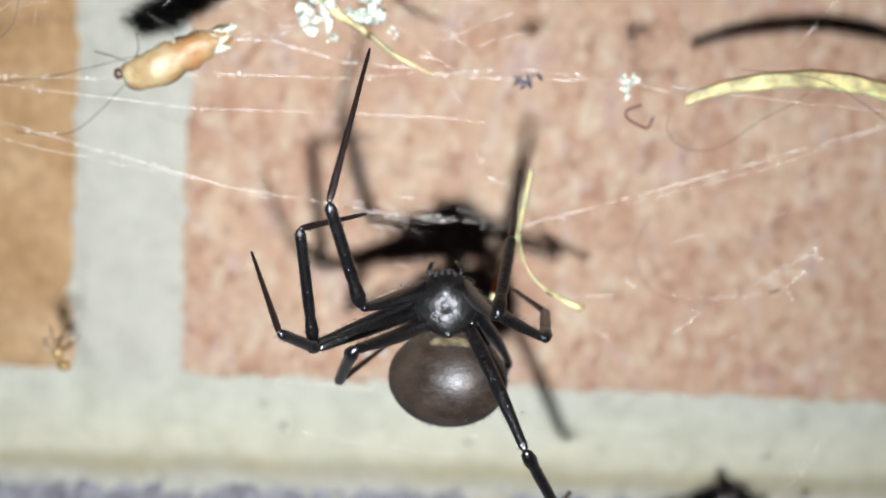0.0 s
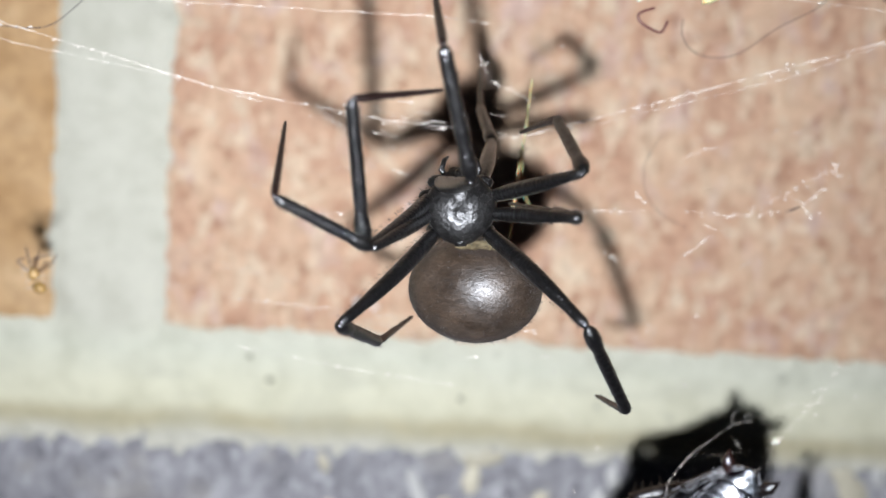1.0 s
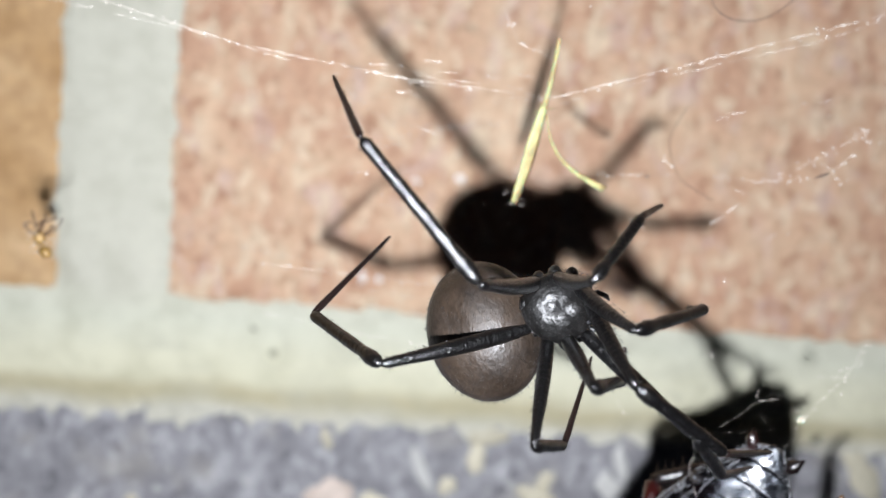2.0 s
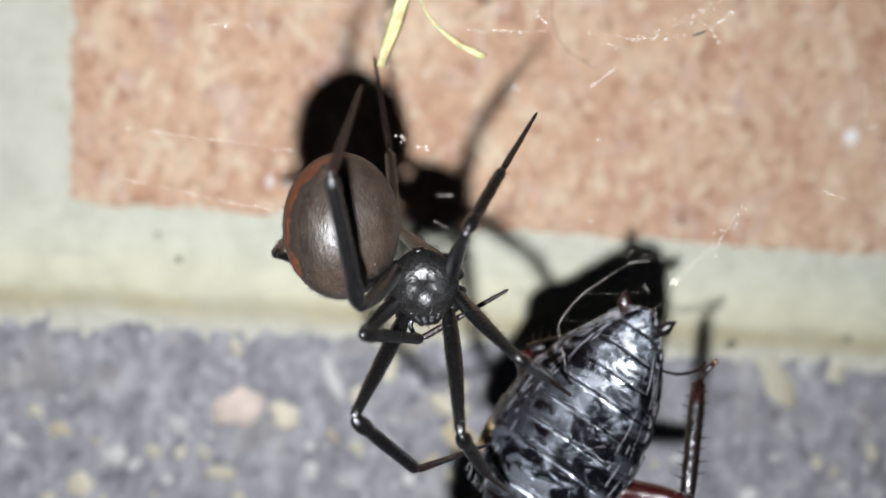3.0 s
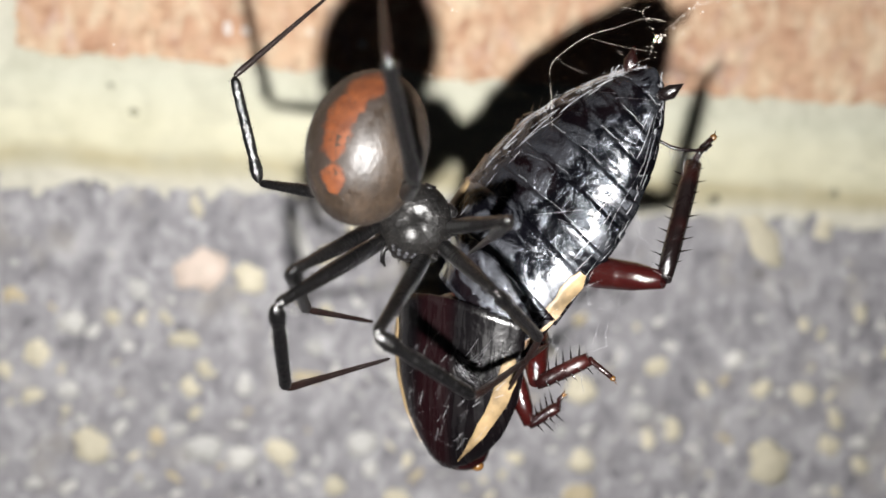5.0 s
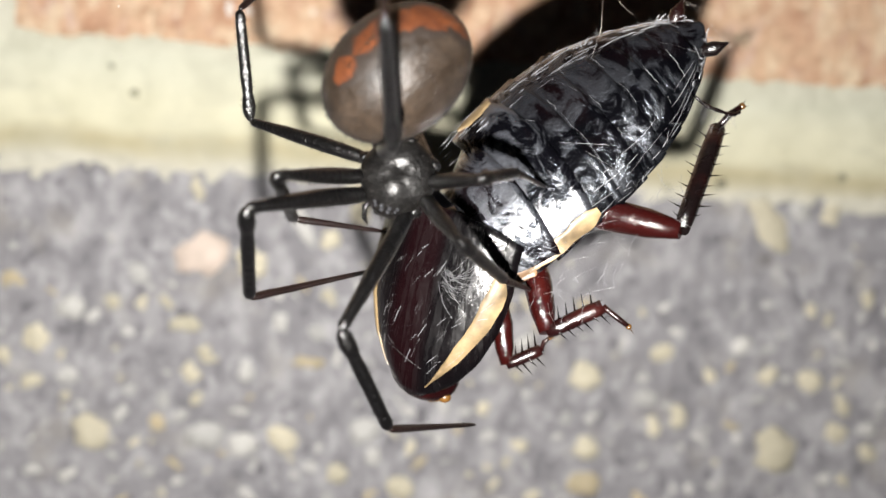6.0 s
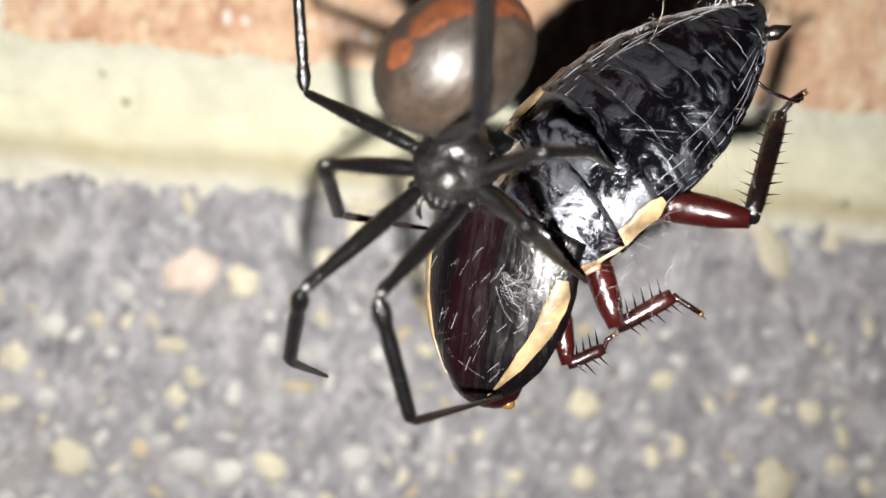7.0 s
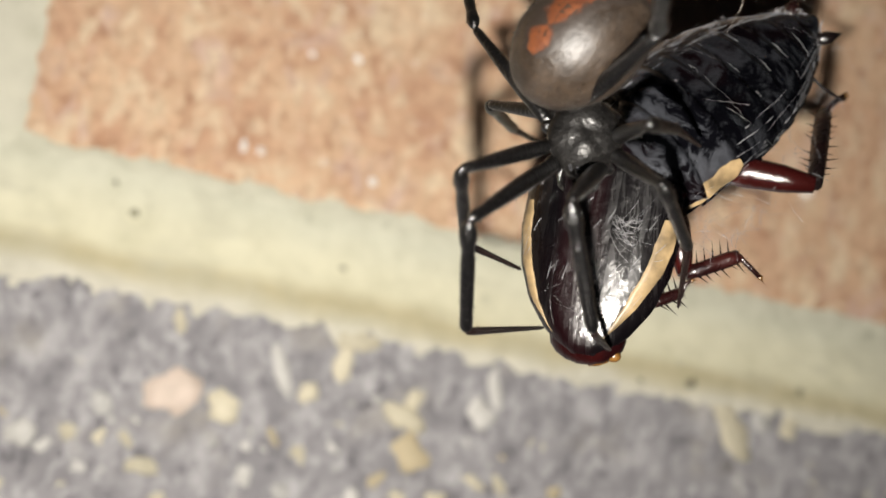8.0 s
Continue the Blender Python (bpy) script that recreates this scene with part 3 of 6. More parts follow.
    abdomen = part("abdomen", bm, ABDOMEN_SKIN, spider, "round velvety dark brown abdomen")
    bm = bmesh.new()
    random.seed(5)
    for _ in range(2800):
        d = Vector((random.gauss(0, 1), random.gauss(0, 1), random.gauss(0, 1))).normalized()
        root = Vector((d.x * ABDOMEN[0], d.y * ABDOMEN[1], d.z * ABDOMEN[2]))
        lean = Vector((random.gauss(0, 0.05), random.gauss(0, 0.05) - 0.06, random.gauss(0, 0.05)))
        spike(bm, root, root + d * random.uniform(0.05, 0.17) + lean, 0.011)
    part("fuzz", bm, HAIR_BLACK, abdomen)
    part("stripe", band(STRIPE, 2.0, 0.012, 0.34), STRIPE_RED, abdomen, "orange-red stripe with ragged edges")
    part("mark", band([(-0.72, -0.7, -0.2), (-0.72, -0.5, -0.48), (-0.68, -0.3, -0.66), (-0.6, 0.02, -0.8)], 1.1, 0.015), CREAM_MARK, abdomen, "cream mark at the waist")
    legs = {f"{side}{number}": build_leg(spider, number) for side in "RL" for number in (1, 2, 3, 4)}
    return spider, abdomen, legs


ABDOMEN = (2.8, 3.65, 3.05)
STRIPE = [(0.34, 0.94, 0.05), (0.03, 0.88, 0.47), (-0.25, 0.70, 0.66), (-0.42, 0.42, 0.79), (-0.51, 0.12, 0.85), (-0.49, -0.14, 0.86), (-0.42, -0.36, 0.83), (-0.36, -0.54, 0.76), (-0.32, -0.7, 0.63)]


def band(way, wide, lift, waist=0.0):
    """A ragged strip that follows a way of directions over the abdomen."""
    way = [Vector(d).normalized() for d in way]

    def spot(s):
        """A rounded way through the directions."""
        out = Vector()
        for step in (-0.6, -0.3, 0.0, 0.3, 0.6):
            at_s = min(max(s + step, 0.0), len(way) - 1.001)
            out += way[int(at_s)].lerp(way[int(at_s) + 1], at_s - int(at_s))
        return out.normalized()

    bm = bmesh.new()
    rows = []
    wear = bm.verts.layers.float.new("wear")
    count = 40
    for i in range(count + 1):
        s = i / count * (len(way) - 1)
        d, ahead = spot(s), (spot(s + 0.4) - spot(s - 0.4)).normalized()
        side = d.cross(ahead).normalized()
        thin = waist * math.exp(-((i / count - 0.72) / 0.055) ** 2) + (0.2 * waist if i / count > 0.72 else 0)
        full = math.sin(math.pi * (0.04 + 0.93 * i / count)) ** 0.5
        row = []
        for j in range(9):
            u = (j / 8 - 0.5) * 2
            half = wide / 3.3 * full * (1 + 0.25 * noise.noise((i * 0.25, 1.0 if u > 0 else 7.0, 0)) + 0.2 * noise.noise((i * 0.9, 3.0 if u > 0 else 5.0, 0)))
            q = (d + side * u * half).normalized()
            rise = 1 + (lift if abs(u) < 0.99 else -0.01) / 3.3
            row.append(bm.verts.new((q.x * ABDOMEN[0] * rise, q.y * ABDOMEN[1] * rise, q.z * ABDOMEN[2] * rise)))
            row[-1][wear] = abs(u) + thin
        rows.append(row)
    for a, b in zip(rows, rows[1:]):
        for j in range(8):
            bm.faces.new((a[j], a[j + 1], b[j + 1], b[j]))
    return bm


# ---- the cockroach ----
WIDTHS = [(-10.9, 0.55), (-10.2, 1.3), (-9, 2.2), (-7, 3.3), (-4.5, 4.15), (-2, 4.6), (0, 4.65), (2.5, 4.45), (5.0, 4.0), (7, 4.1), (9, 3.85), (11, 3.15), (12.4, 2.2), (13.3, 1.3), (13.8, 0.45)]


CROWN = 2.9        # how flat the back is across


def half_width(y):
    ys, ws = zip(*WIDTHS)
    return float(np.interp(y, ys, ws))


def dome(y):
    return 1.3 * min(1.0, (half_width(y) / 4.0) ** 0.7)


def plate(y0, y1, lift, shift=0.0, sag=0.5, spread=1.0, cols=22, rows=8, jag=0.0, lean=0.0, flare=0.0):
    """A curved back plate from y0 to y1, whose hind rim is bowed back and hangs over the next plate."""
    bm = bmesh.new()
    top, low = [], []
    for i in range(rows + 1):
        f = i / rows
        line, under = [], []
        for k in range(cols + 1):
            u = 2 * k / cols - 1
            y = y0 + (y1 - y0) * f - sag * (1 - u * u) * (1 - f)
            w = half_width(y) * (spread + jag * (1 - f))
            if u > 0:
                w *= 1 - lean * min(1.0, max(0.0, (y - 0.5) / 4.0))
            else:
                w *= 1 + flare * min(1.0, max(0.0, y / 4.0))
            z = dome(y) * (1 - abs(u) ** CROWN) + lift * (1 - f) - 0.12 * abs(u) ** 6
            x = u * w
            line.append(bm.verts.new((x, y - shift, z)))
            under.append(bm.verts.new((x * 0.985, y - shift, z - 0.16)))
        top.append(line)
        low.append(under)
    for a, b in zip(top, top[1:]):
        for k in range(cols):
            bm.faces.new((a[k], a[k + 1], b[k + 1], b[k]))
    for a, b in zip(low, low[1:]):
        for k in range(cols):
            bm.faces.new((b[k], b[k + 1], a[k + 1], a[k]))
    for k in range(cols):
        bm.faces.new((top[0][k + 1], top[0][k], low[0][k], low[0][k + 1]))
        bm.faces.new((top[-1][k], top[-1][k + 1], low[-1][k + 1], low[-1][k]))
    for i in range(rows):
        bm.faces.new((top[i][0], top[i + 1][0], low[i + 1][0], low[i][0]))
        bm.faces.new((top[i + 1][-1], top[i][-1], low[i][-1], low[i + 1][-1]))
    return bm


def margin(y0, y1, side, inner, outer, lift, shift=0.0, slope=0.0, spread=1.02, drift=0.0):
    """The pale strip along the edge of a plate."""
    bm = bmesh.new()
    rows = []
    for i in range(19):
        f = i / 18
        y = y0 + (y1 - y0) * f
        w = half_width(y)
        fade = min(1.0, 0.55 + 4 * f, 0.15 + 3.2 * (1 - f))
        rise = lift + slope * (1 - f)
        mid, half = (inner + outer) / 2 + drift * f ** 1.6, (outer - inner) / 2 * fade
        line = []
        for k in range(6):
            u = mid + half * (k / 2.5 - 1) + 0.02 * noise.noise((y * 1.5, k * 0.3, side))
            edge = 0.0 if 0 < k < 5 else -0.09
            line.append(bm.verts.new((side * u * w * spread, y - shift, dome(y) * (1 - min(1.0, abs(u)) ** CROWN) + rise + edge - 0.12 * min(1.0, abs(u)) ** 6)))
        rows.append(line)
    for a, b in zip(rows, rows[1:]):
        for k in range(5):
            bm.faces.new((a[k], a[k + 1], b[k + 1], b[k]))
    return bm


def roach_leg(roach, joints, thick, spines, skin, look_of):
    """Femur, spiny tibia and foot; the femur is the leg's own mesh."""
    hip, knee, ankle, tip = (Vector(j) for j in joints)
    bm = bmesh.new()
    tube(bm, [hip.lerp(knee, s) for s in (0, 0.3, 0.7, 1)], [thick * 0.9, thick * 1.15, thick, thick * 0.6], 10)
    thorns = []
    for k in range(5):
        p = hip.lerp(knee, 0.35 + 0.13 * k)
        thorns.append((p, p + Vector((random.uniform(-0.5, 0.5), random.uniform(-0.6, -0.2), 0.4))))
    leg = part("leg", bm, ROACH_RED, roach, "dark red spiny leg")
    for root, tip_of in thorns:
        thorn = bmesh.new()
        spike(thorn, root, tip_of, 0.05)
        part("spine", thorn, ROACH_BROWN, leg)
    bm = bmesh.new()
    tube(bm, [knee.lerp(ankle, s) for s in (0, 0.2, 0.8, 1)], [thick * 0.52, thick * 0.62, thick * 0.66, thick * 0.56], 9)
    for _ in range(90):
        p = knee.lerp(ankle, random.uniform(0.03, 1.0))
        out = Vector((random.gauss(0, 1), random.gauss(0, 1), random.gauss(0, 1))).normalized()
        spike(bm, p + out * thick * 0.45, p + out * (thick * 0.45 + random.uniform(0.1, 0.35)), 0.016)
    across = (ankle - knee).normalized().cross(Vector((0, 0, 1)))
    for k in range(spines):
        p = knee.lerp(ankle, 0.08 + 0.88 * k / spines)
        out = across * (1 if k % 2 else -1) * random.uniform(0.8, 1.25) + (ankle - knee).normalized() * 0.35 + Vector((0, 0, random.uniform(-0.2, 0.5)))
        thorn = bmesh.new()
        spike(thorn, p, p + out, 0.1)
        part("spine", thorn, ROACH_BROWN, leg)
    part("tibia", bm, skin, leg, look_of)
    bm = bmesh.new()
    mid = ankle.lerp(tip, 0.55) + Vector((0.1, 0.05, 0.1))
    tube(bm, [ankle, ankle.lerp(mid, 0.5), mid, tip], [thick * 0.3, thick * 0.22, thick * 0.24, thick * 0.2], 7)
    for _ in range(30):
        p = ankle.lerp(tip, random.uniform(0.0, 0.9))
        spike(bm, p, p + Vector((random.gauss(0, 0.2), random.gauss(0, 0.2), random.gauss(0, 0.2))), 0.015)
    part("tarsus", bm, skin, leg)
    bm = bmesh.new()
    ball(bm, tip, (thick * 0.26, thick * 0.26, thick * 0.2), 8, 6)
    spike(bm, tip, tip + (tip - mid).normalized() * 0.42 + Vector((0.2, 0, 0)), 0.07)
    spike(bm, tip, tip + (tip - mid).normalized() * 0.36 + Vector((-0.2, 0.1, 0)), 0.07)
    part("claw", bm, AMBER, leg, "amber claws")
    return leg


def curve(points, steps=6):
    """A smooth way through points."""
    points = [Vector(p) for p in points]
    padded = [points[0] * 2 - points[1], *points, points[-1] * 2 - points[-2]]
    out = []
    for a, b, c, d in zip(padded, padded[1:], padded[2:], padded[3:]):
        for k in range(steps):
            s = k / steps
            out.append(0.5 * (2 * b + (c - a) * s + (2 * a - 5 * b + 4 * c - d) * s * s + (3 * b - a - 3 * c + d) * s ** 3))
    return out + [points[-1]]


def silk_over(bm, y0, y1, count, shift=0.0, lift=0.14):
    """Strands of silk laid over the back in all directions."""
    for _ in range(count):
        y, u = random.uniform(y0, y1), random.uniform(-0.9, 0.9)
        turn, long = random.gauss(0.4, 0.6), random.uniform(0.5, 3.0)
        thick = random.choice((0.003, 0.004, 0.006, 0.009))
        line = []
        for k in range(9):
            s = (k / 8 - 0.5) * long
            yy = min(max(y + s * math.sin(turn) + 0.02 * random.gauss(0, 1), -10.8), 13.0)
            w = half_width(yy)
            x = max(-0.98 * w, min(0.98 * w, u * w + s * math.cos(turn)))
            line.append((x, yy - shift, dome(yy) * (1 - abs(x / w) ** CROWN) + lift))
        tube(bm, line, [thick * random.choice((0.2, 0.6, 1.0, 1.0)) for _ in line], 3, cap=False)


def silk_along(bm):
    """Strands drawn along the flanks, broken where they dip into the segments, pale dashes along the plates' hind rims,
    and wisps that stand off the legs.
    """
    for side, lanes in ((1, 11), (-1, 5)):
        for lane in range(lanes):
            u = 1.0 - 0.42 * (lane / lanes) ** 1.2
            y = random.uniform(-10.3, -8.5)
            while y < 3.4:
                long = random.choice((0.4, 0.8, 1.2, 2.4)) * random.uniform(0.7, 1.3)
                thick = random.choice((0.007, 0.012, 0.018, 0.026))
                line = []
                for k in range(6):
                    yy = min(y + long * k / 5, 4.0)
                    v = min(u + 0.018 * math.sin(1.3 * yy + 2 * lane), 1.0)
                    line.append((side * v * half_width(yy), yy, dome(yy) * (1 - v ** CROWN) + 0.15))
                tube(bm, line, [thick * f for f in (0.2, 0.7, 1.0, 0.8, 1.0, 0.2)], 3, cap=False)
                y += long + random.choice((0.15, 0.6, 1.6, 3.0))
    # short thin pale lines that follow the hind rims of the back plates
    for edge in (-9.4, -8.0, -6.5, -5.0, -3.4, -1.7, 0.1):
        for _ in range(3):
            u, long = random.uniform(-0.9, 0.7), random.uniform(0.1, 0.4)
            line = []
            for k in range(5):
                v = min(u + long * k / 4, 0.95)
                y = edge - 0.1 - 0.35 * (1 - v * v) + random.gauss(0, 0.03)
                line.append((v * half_width(y), y, dome(y) * (1 - abs(v) ** CROWN) + 0.2))
            tube(bm, line, random.choice((0.005, 0.009, 0.014)), 3, cap=False)
    for _ in range(110):
        p = Vector((random.uniform(-7.4, -4.2), random.uniform(-4, 5), random.uniform(-1.0, 0.6)))
        q = p + Vector((random.uniform(-1.5, 1.5), random.uniform(-1.5, 1.5), random.uniform(-0.3, 0.3)))
        tube(bm, [p, p.lerp(q, 0.5) + Vector((0.1, 0.1, 0.1)), q], random.choice((0.004, 0.006, 0.009)), 3, cap=False)


def silk_fringe(bm):
    """Short loops and tufts of silk along the tail's rim and the flanks."""
    for _ in range(100):
        y = random.choice((random.uniform(-10.9, -9.4), random.uniform(-10.9, -8.5), random.uniform(-10.9, -2)))
        side = random.choice((-1, 1, 1))
        w = half_width(y)
        root = Vector((side * w * random.uniform(0.86, 1.0), y, 0.25))
        tip = root + Vector((side * random.uniform(-0.5, 0.3), random.uniform(-0.5, 0.5), random.uniform(0.0, 0.25)))
        tube(bm, [root, root.lerp(tip, 0.5) + Vector((0, 0.06, 0.1)), tip], random.choice((0.004, 0.008, 0.016, 0.03)), 4, cap=False)


def tail_strands(roach):
    """A long thin strand with a loop that trails from the tail, and two that brace it."""
    bm = bmesh.new()
    line = curve([(2.6, -13.5, 0.1), (2.7, -13.1, 0.3), (2.3, -12.8, 0.3), (1.5, -13.4, -0.4), (2.3, -12.8, 0.3), (2.9, -11.5, 1.1), (3.5, -10.0, 2.2), (3.7, -8.1, 3.0), (3.3, -7.3, 3.2), (2.2, -6.2, 3.1), (2.0, -5.2, 1.5)])
    tube(bm, line, [0.0065 * random.choice((0.3, 0.7, 1.0, 1.8)) for _ in line], 4, cap=False)
    for a, b in (((3.6, -10.0, 2.2), (0.7, -11.8, -0.1)), ((3.7, -8.2, 3.0), (2.6, -8.6, 1.0))):
        a, b = Vector(a), Vector(b)
        line = [a.lerp(b, k / 8) + Vector((0, 0.12 * math.sin(math.pi * k / 8), 0)) for k in range(9)]
        tube(bm, line, 0.0035, 3, cap=False)
    for p in ((3.5, -10.0, 2.2), (3.6, -9.2, 2.6), (3.65, -8.7, 2.8), (3.7, -8.2, 3.0), (2.2, -12.9, 0.2)):
        ball(bm, p, (0.03, 0.05, 0.03), 6, 5)
    part("silk_strand", bm, SILK, roach, "thin white silk strand")


def foot_snare(roach):
    """A dark twist of silk from the tail's rim to the hind foot, with loose threads down to the shin."""
    bm = bmesh.new()
    way = curve([(-2.4, -8.2, -0.3), (-3.2, -8.4, -0.7), (-3.7, -8.7, -1.0), (-4.3, -9.3, -1.6), (-4.35, -9.8, -2.0)], 4)
    tube(bm, way, [0.1 * random.uniform(0.7, 1.5) for _ in way], 7)
    twist = part("silk_twist", bm, ROACH_BROWN, roach, "dark twisted strand of silk at the hind foot")
    bm = bmesh.new()
    for _ in range(22):
        p = random.choice(way) + Vector((0, 0, 0.1))
        q = p + Vector((random.uniform(-0.7, 0.2), random.uniform(0.1, 1.7), random.uniform(-0.9, 0.1)))
        tube(bm, [p, p.lerp(q, 0.5) + Vector((0.08, 0, 0.05)), q], random.choice((0.003, 0.005, 0.008)), 3, cap=False)
    tagged(part("silk", bm, WRAP_SILK, twist, "loose white silk threads"), kind="stuff")


def build_roach():
    random.seed(21)
    roach = tagged(new("cockroach"), "dead glossy black cockroach with cream margins, wrapped in silk threads", "cockroach")
    bm = bmesh.new()

    def belly(p):
        y = p.y * 0.76 - 2.6
        slim = 1 - 0.4 * min(1.0, max(0.0, (y - 0.5) / 4.0)) if p.x > 0 else 1.0
        return Vector((p.x / 4.0 * half_width(y) * 0.96 * slim if abs(y) < 11.4 else 0, y, p.z * (1.0 if p.z < 0 else 0.33)))

    ball(bm, (0, 0, -0.1), (4.0, 10.7, 2.2), 24, 24, belly, None)
    part("belly", bm, ROACH_BLACK, roach)
    cuts = [-10.7, -9.4, -8.0, -6.5, -5.0, -3.4, -1.7, 0.1]
    for k, (a, b) in enumerate(zip(cuts, cuts[1:])):
        part("tergite", plate(a, b + 0.25, 0.10, sag=0.35, jag=0.035), ROACH_BLACK, roach)
    part("metanotum", plate(0.0, 2.9, 0.3, sag=0.6, spread=1.01, lean=0.1, flare=0.12), ROACH_FILM_SHEEN, roach)
    part("mesonotum", plate(2.6, 5.2, 0.3, sag=0.6, spread=0.985, lean=0.4, flare=0.14), ROACH_FILM_SHEEN, roach)
    part("pale_margin", margin(-0.3, 4.6, -1, 0.84, 0.99, 0.42, drift=0.13), PALE_MARGIN, roach, "cream margin")
    part("pale_margin", margin(-0.1, 2.4, 1, 0.84, 0.98, 0.24), PALE_MARGIN, roach, "cream margin")
    part("pale_margin", margin(4.1, 5.6, -1, 0.97, 1.12, 0.42), ORANGE_MARGIN, roach, "orange margin")
    bm = plate(4.4, 13.7, 0.30, PIVOT, sag=0.9, spread=1.06, cols=28, rows=22)
    pronotum = part("pronotum", bm, PRONOTUM_SHELL, roach, "domed black shield with a dark red middle")
    part("pale_margin", margin(6.2, 13.0, -1, 0.77, 0.97, 0.09, PIVOT, 0.3, 1.06, -0.3), PALE_MARGIN, pronotum, "broad cream margin")
    part("pale_margin", margin(5.6, 12.7, 1, 0.84, 0.98, 0.09, PIVOT, 0.3, 1.06, -0.05), PALE_MARGIN, pronotum, "narrow cream margin")
    bm = bmesh.new()
    ball(bm, (0, 12.6 - PIVOT, -0.7), (2.1, 1.5, 1.25), 18, 12)
    head = part("head", bm, ROACH_HEAD, pronotum, "dark red head")
    bm = bmesh.new()
    ball(bm, (-1.5, 13.45 - PIVOT, -0.7), (0.42, 0.34, 0.36), 12, 8)
    tube(bm, [(-1.2, 13.7 - PIVOT, -0.7), (-0.7, 13.95 - PIVOT, -0.8), (-0.2, 14.05 - PIVOT, -1.0)], [0.14, 0.12, 0.05], 7)
    part("mouthparts", bm, AMBER, head, "amber mouthparts")
    bm = bmesh.new()
    ball(bm, (0, 8.2 - PIVOT, -0.5), (3.4, 4.8, 1.6), 18, 12)
    part("throat", bm, ROACH_RED, pronotum)
    bm = bmesh.new()
    silk_over(bm, 5.2, 12.5, 6, PIVOT, 0.2)
    # short pale lines that run lengthwise, along the shield's ribs
    for _ in range(60):
        u, y0, long = random.uniform(-0.9, 0.92), random.uniform(5.2, 11.5), random.uniform(0.15, 1.1)
        line = []
        for k in range(4):
            y = y0 + long * k / 3
            v = u + 0.03 * k
            line.append((min(v, 0.98) * half_width(y) * 1.06, y - PIVOT, dome(y) * (1 - abs(min(v, 0.98)) ** CROWN) + 0.12 + 0.3 * (13.7 - y) / 9.3))
        tube(bm, line, random.choice((0.003, 0.005, 0.009, 0.016)), 3, cap=False)
    for _ in range(26):
        # a fan of strands across the rear corner
        v0, v1, y0 = random.uniform(-0.3, -0.15), random.uniform(-0.75, -0.45), random.uniform(6.2, 7.4)
        rise = random.gauss(0.2, 0.8)
        line = []
        for k in range(6):
            v, y = v0 + (v1 - v0) * k / 5, y0 + rise * k / 5 + 0.25 * math.sin(math.pi * k / 5)
            line.append((v * half_width(y) * 1.06, y - PIVOT, dome(y) * (1 - abs(v) ** CROWN) + 0.13 + 0.3 * (13.7 - y) / 9.3))
        tube(bm, line, random.choice((0.003, 0.005, 0.009)), 3, cap=False)
    tagged(part("silk", bm, WRAP_SILK, pronotum, "fine white silk threads"), kind="stuff")
    for side in (-1, 1):
        bm = bmesh.new()
        tube(bm, [(side * 1.0, -9.9, 0.1), (side * 1.45, -10.6, 0.2), (side * 1.75, -11.3, 0.35)], [0.34, 0.42, 0.03], 8)
        part("cercus", bm, ROACH_BROWN, roach, "pointed dark tail feeler")
    hind = roach_leg(roach, [(-3.0, 0.2, -1.0), (-7.7, -2.8, -0.1), (-4.1, -8.5, -2.6), (-4.1, -10.2, -2.3)], 0.78, 18, ROACH_BROWN, "black-brown spiny shin")
    middle = roach_leg(roach, [(-3.4, 3.6, -1.2), (-7.05, 5.35, -1.7), (-7.75, 2.3, -1.4), (-9.2, 1.8, -2.0)], 0.66, 12, ROACH_SHIN, "dark red spiny shin")
    roach_leg(roach, [(-4.2, 6.6, -1.6), (-6.75, 8.35, -2.2), (-7.3, 6.45, -2.3), (-7.2, 5.7, -1.9)], 0.5, 9, ROACH_SHIN, "dark red spiny shin")
    roach_leg(roach, [(3.0, -1.5, -1.8), (5.2, -4.3, -2.2), (2.6, -7.0, -2.8), (1.0, -7.6, -3.0)], 0.72, 12, ROACH_BROWN, "black-brown spiny shin")
    bm = bmesh.new()
    silk_over(bm, -10.5, 4.5, 10)
    silk_along(bm)
    silk_fringe(bm)
    tagged(part("silk", bm, WRAP_SILK, roach, "white silk threads wound over the back"), kind="stuff")
    tail_strands(roach)
    foot_snare(roach)
    return roach, pronotum, middle, hind


PIVOT = 5.0


# ---- keyed movement ----
def world_pose(place, angles):
    return Matrix.Translation(at(*place)) @ Euler([radians(a) for a in angles]).to_matrix().to_4x4()


def aimed(start, way, rest, bow=None):
    """A pose at start whose z axis points along way, turned as little as possible from rest; at rest its x axis leans to bow."""
    first = Vector((0, 0, 1)).rotation_difference(rest)
    if bow:
        local = first.inverted() @ bow
        first = first @ Quaternion((0, 0, 1), math.atan2(local.y, local.x))
    turn = rest.rotation_difference(way) @ first
    return Matrix.Translation(start) @ turn.to_matrix().to_4x4()


def move_torch(torch):
    walk(torch, [(t, m @ pose(-0.0009, -0.0076, 0.0005)) for t, m in CAMERA_ROWS])


def move_spider(body_rows, abdomen_rows):
    spider, abdomen, _ = SPIDER
    bodies = {t: world_pose(p, a) for t, p, a in body_rows}
    walk(spider, [(t, bodies[t]) for t, _, _ in body_rows])
    walk(abdomen, [(t, bodies[t].inverted() @ world_pose(p, a)) for t, p, a in abdomen_rows])


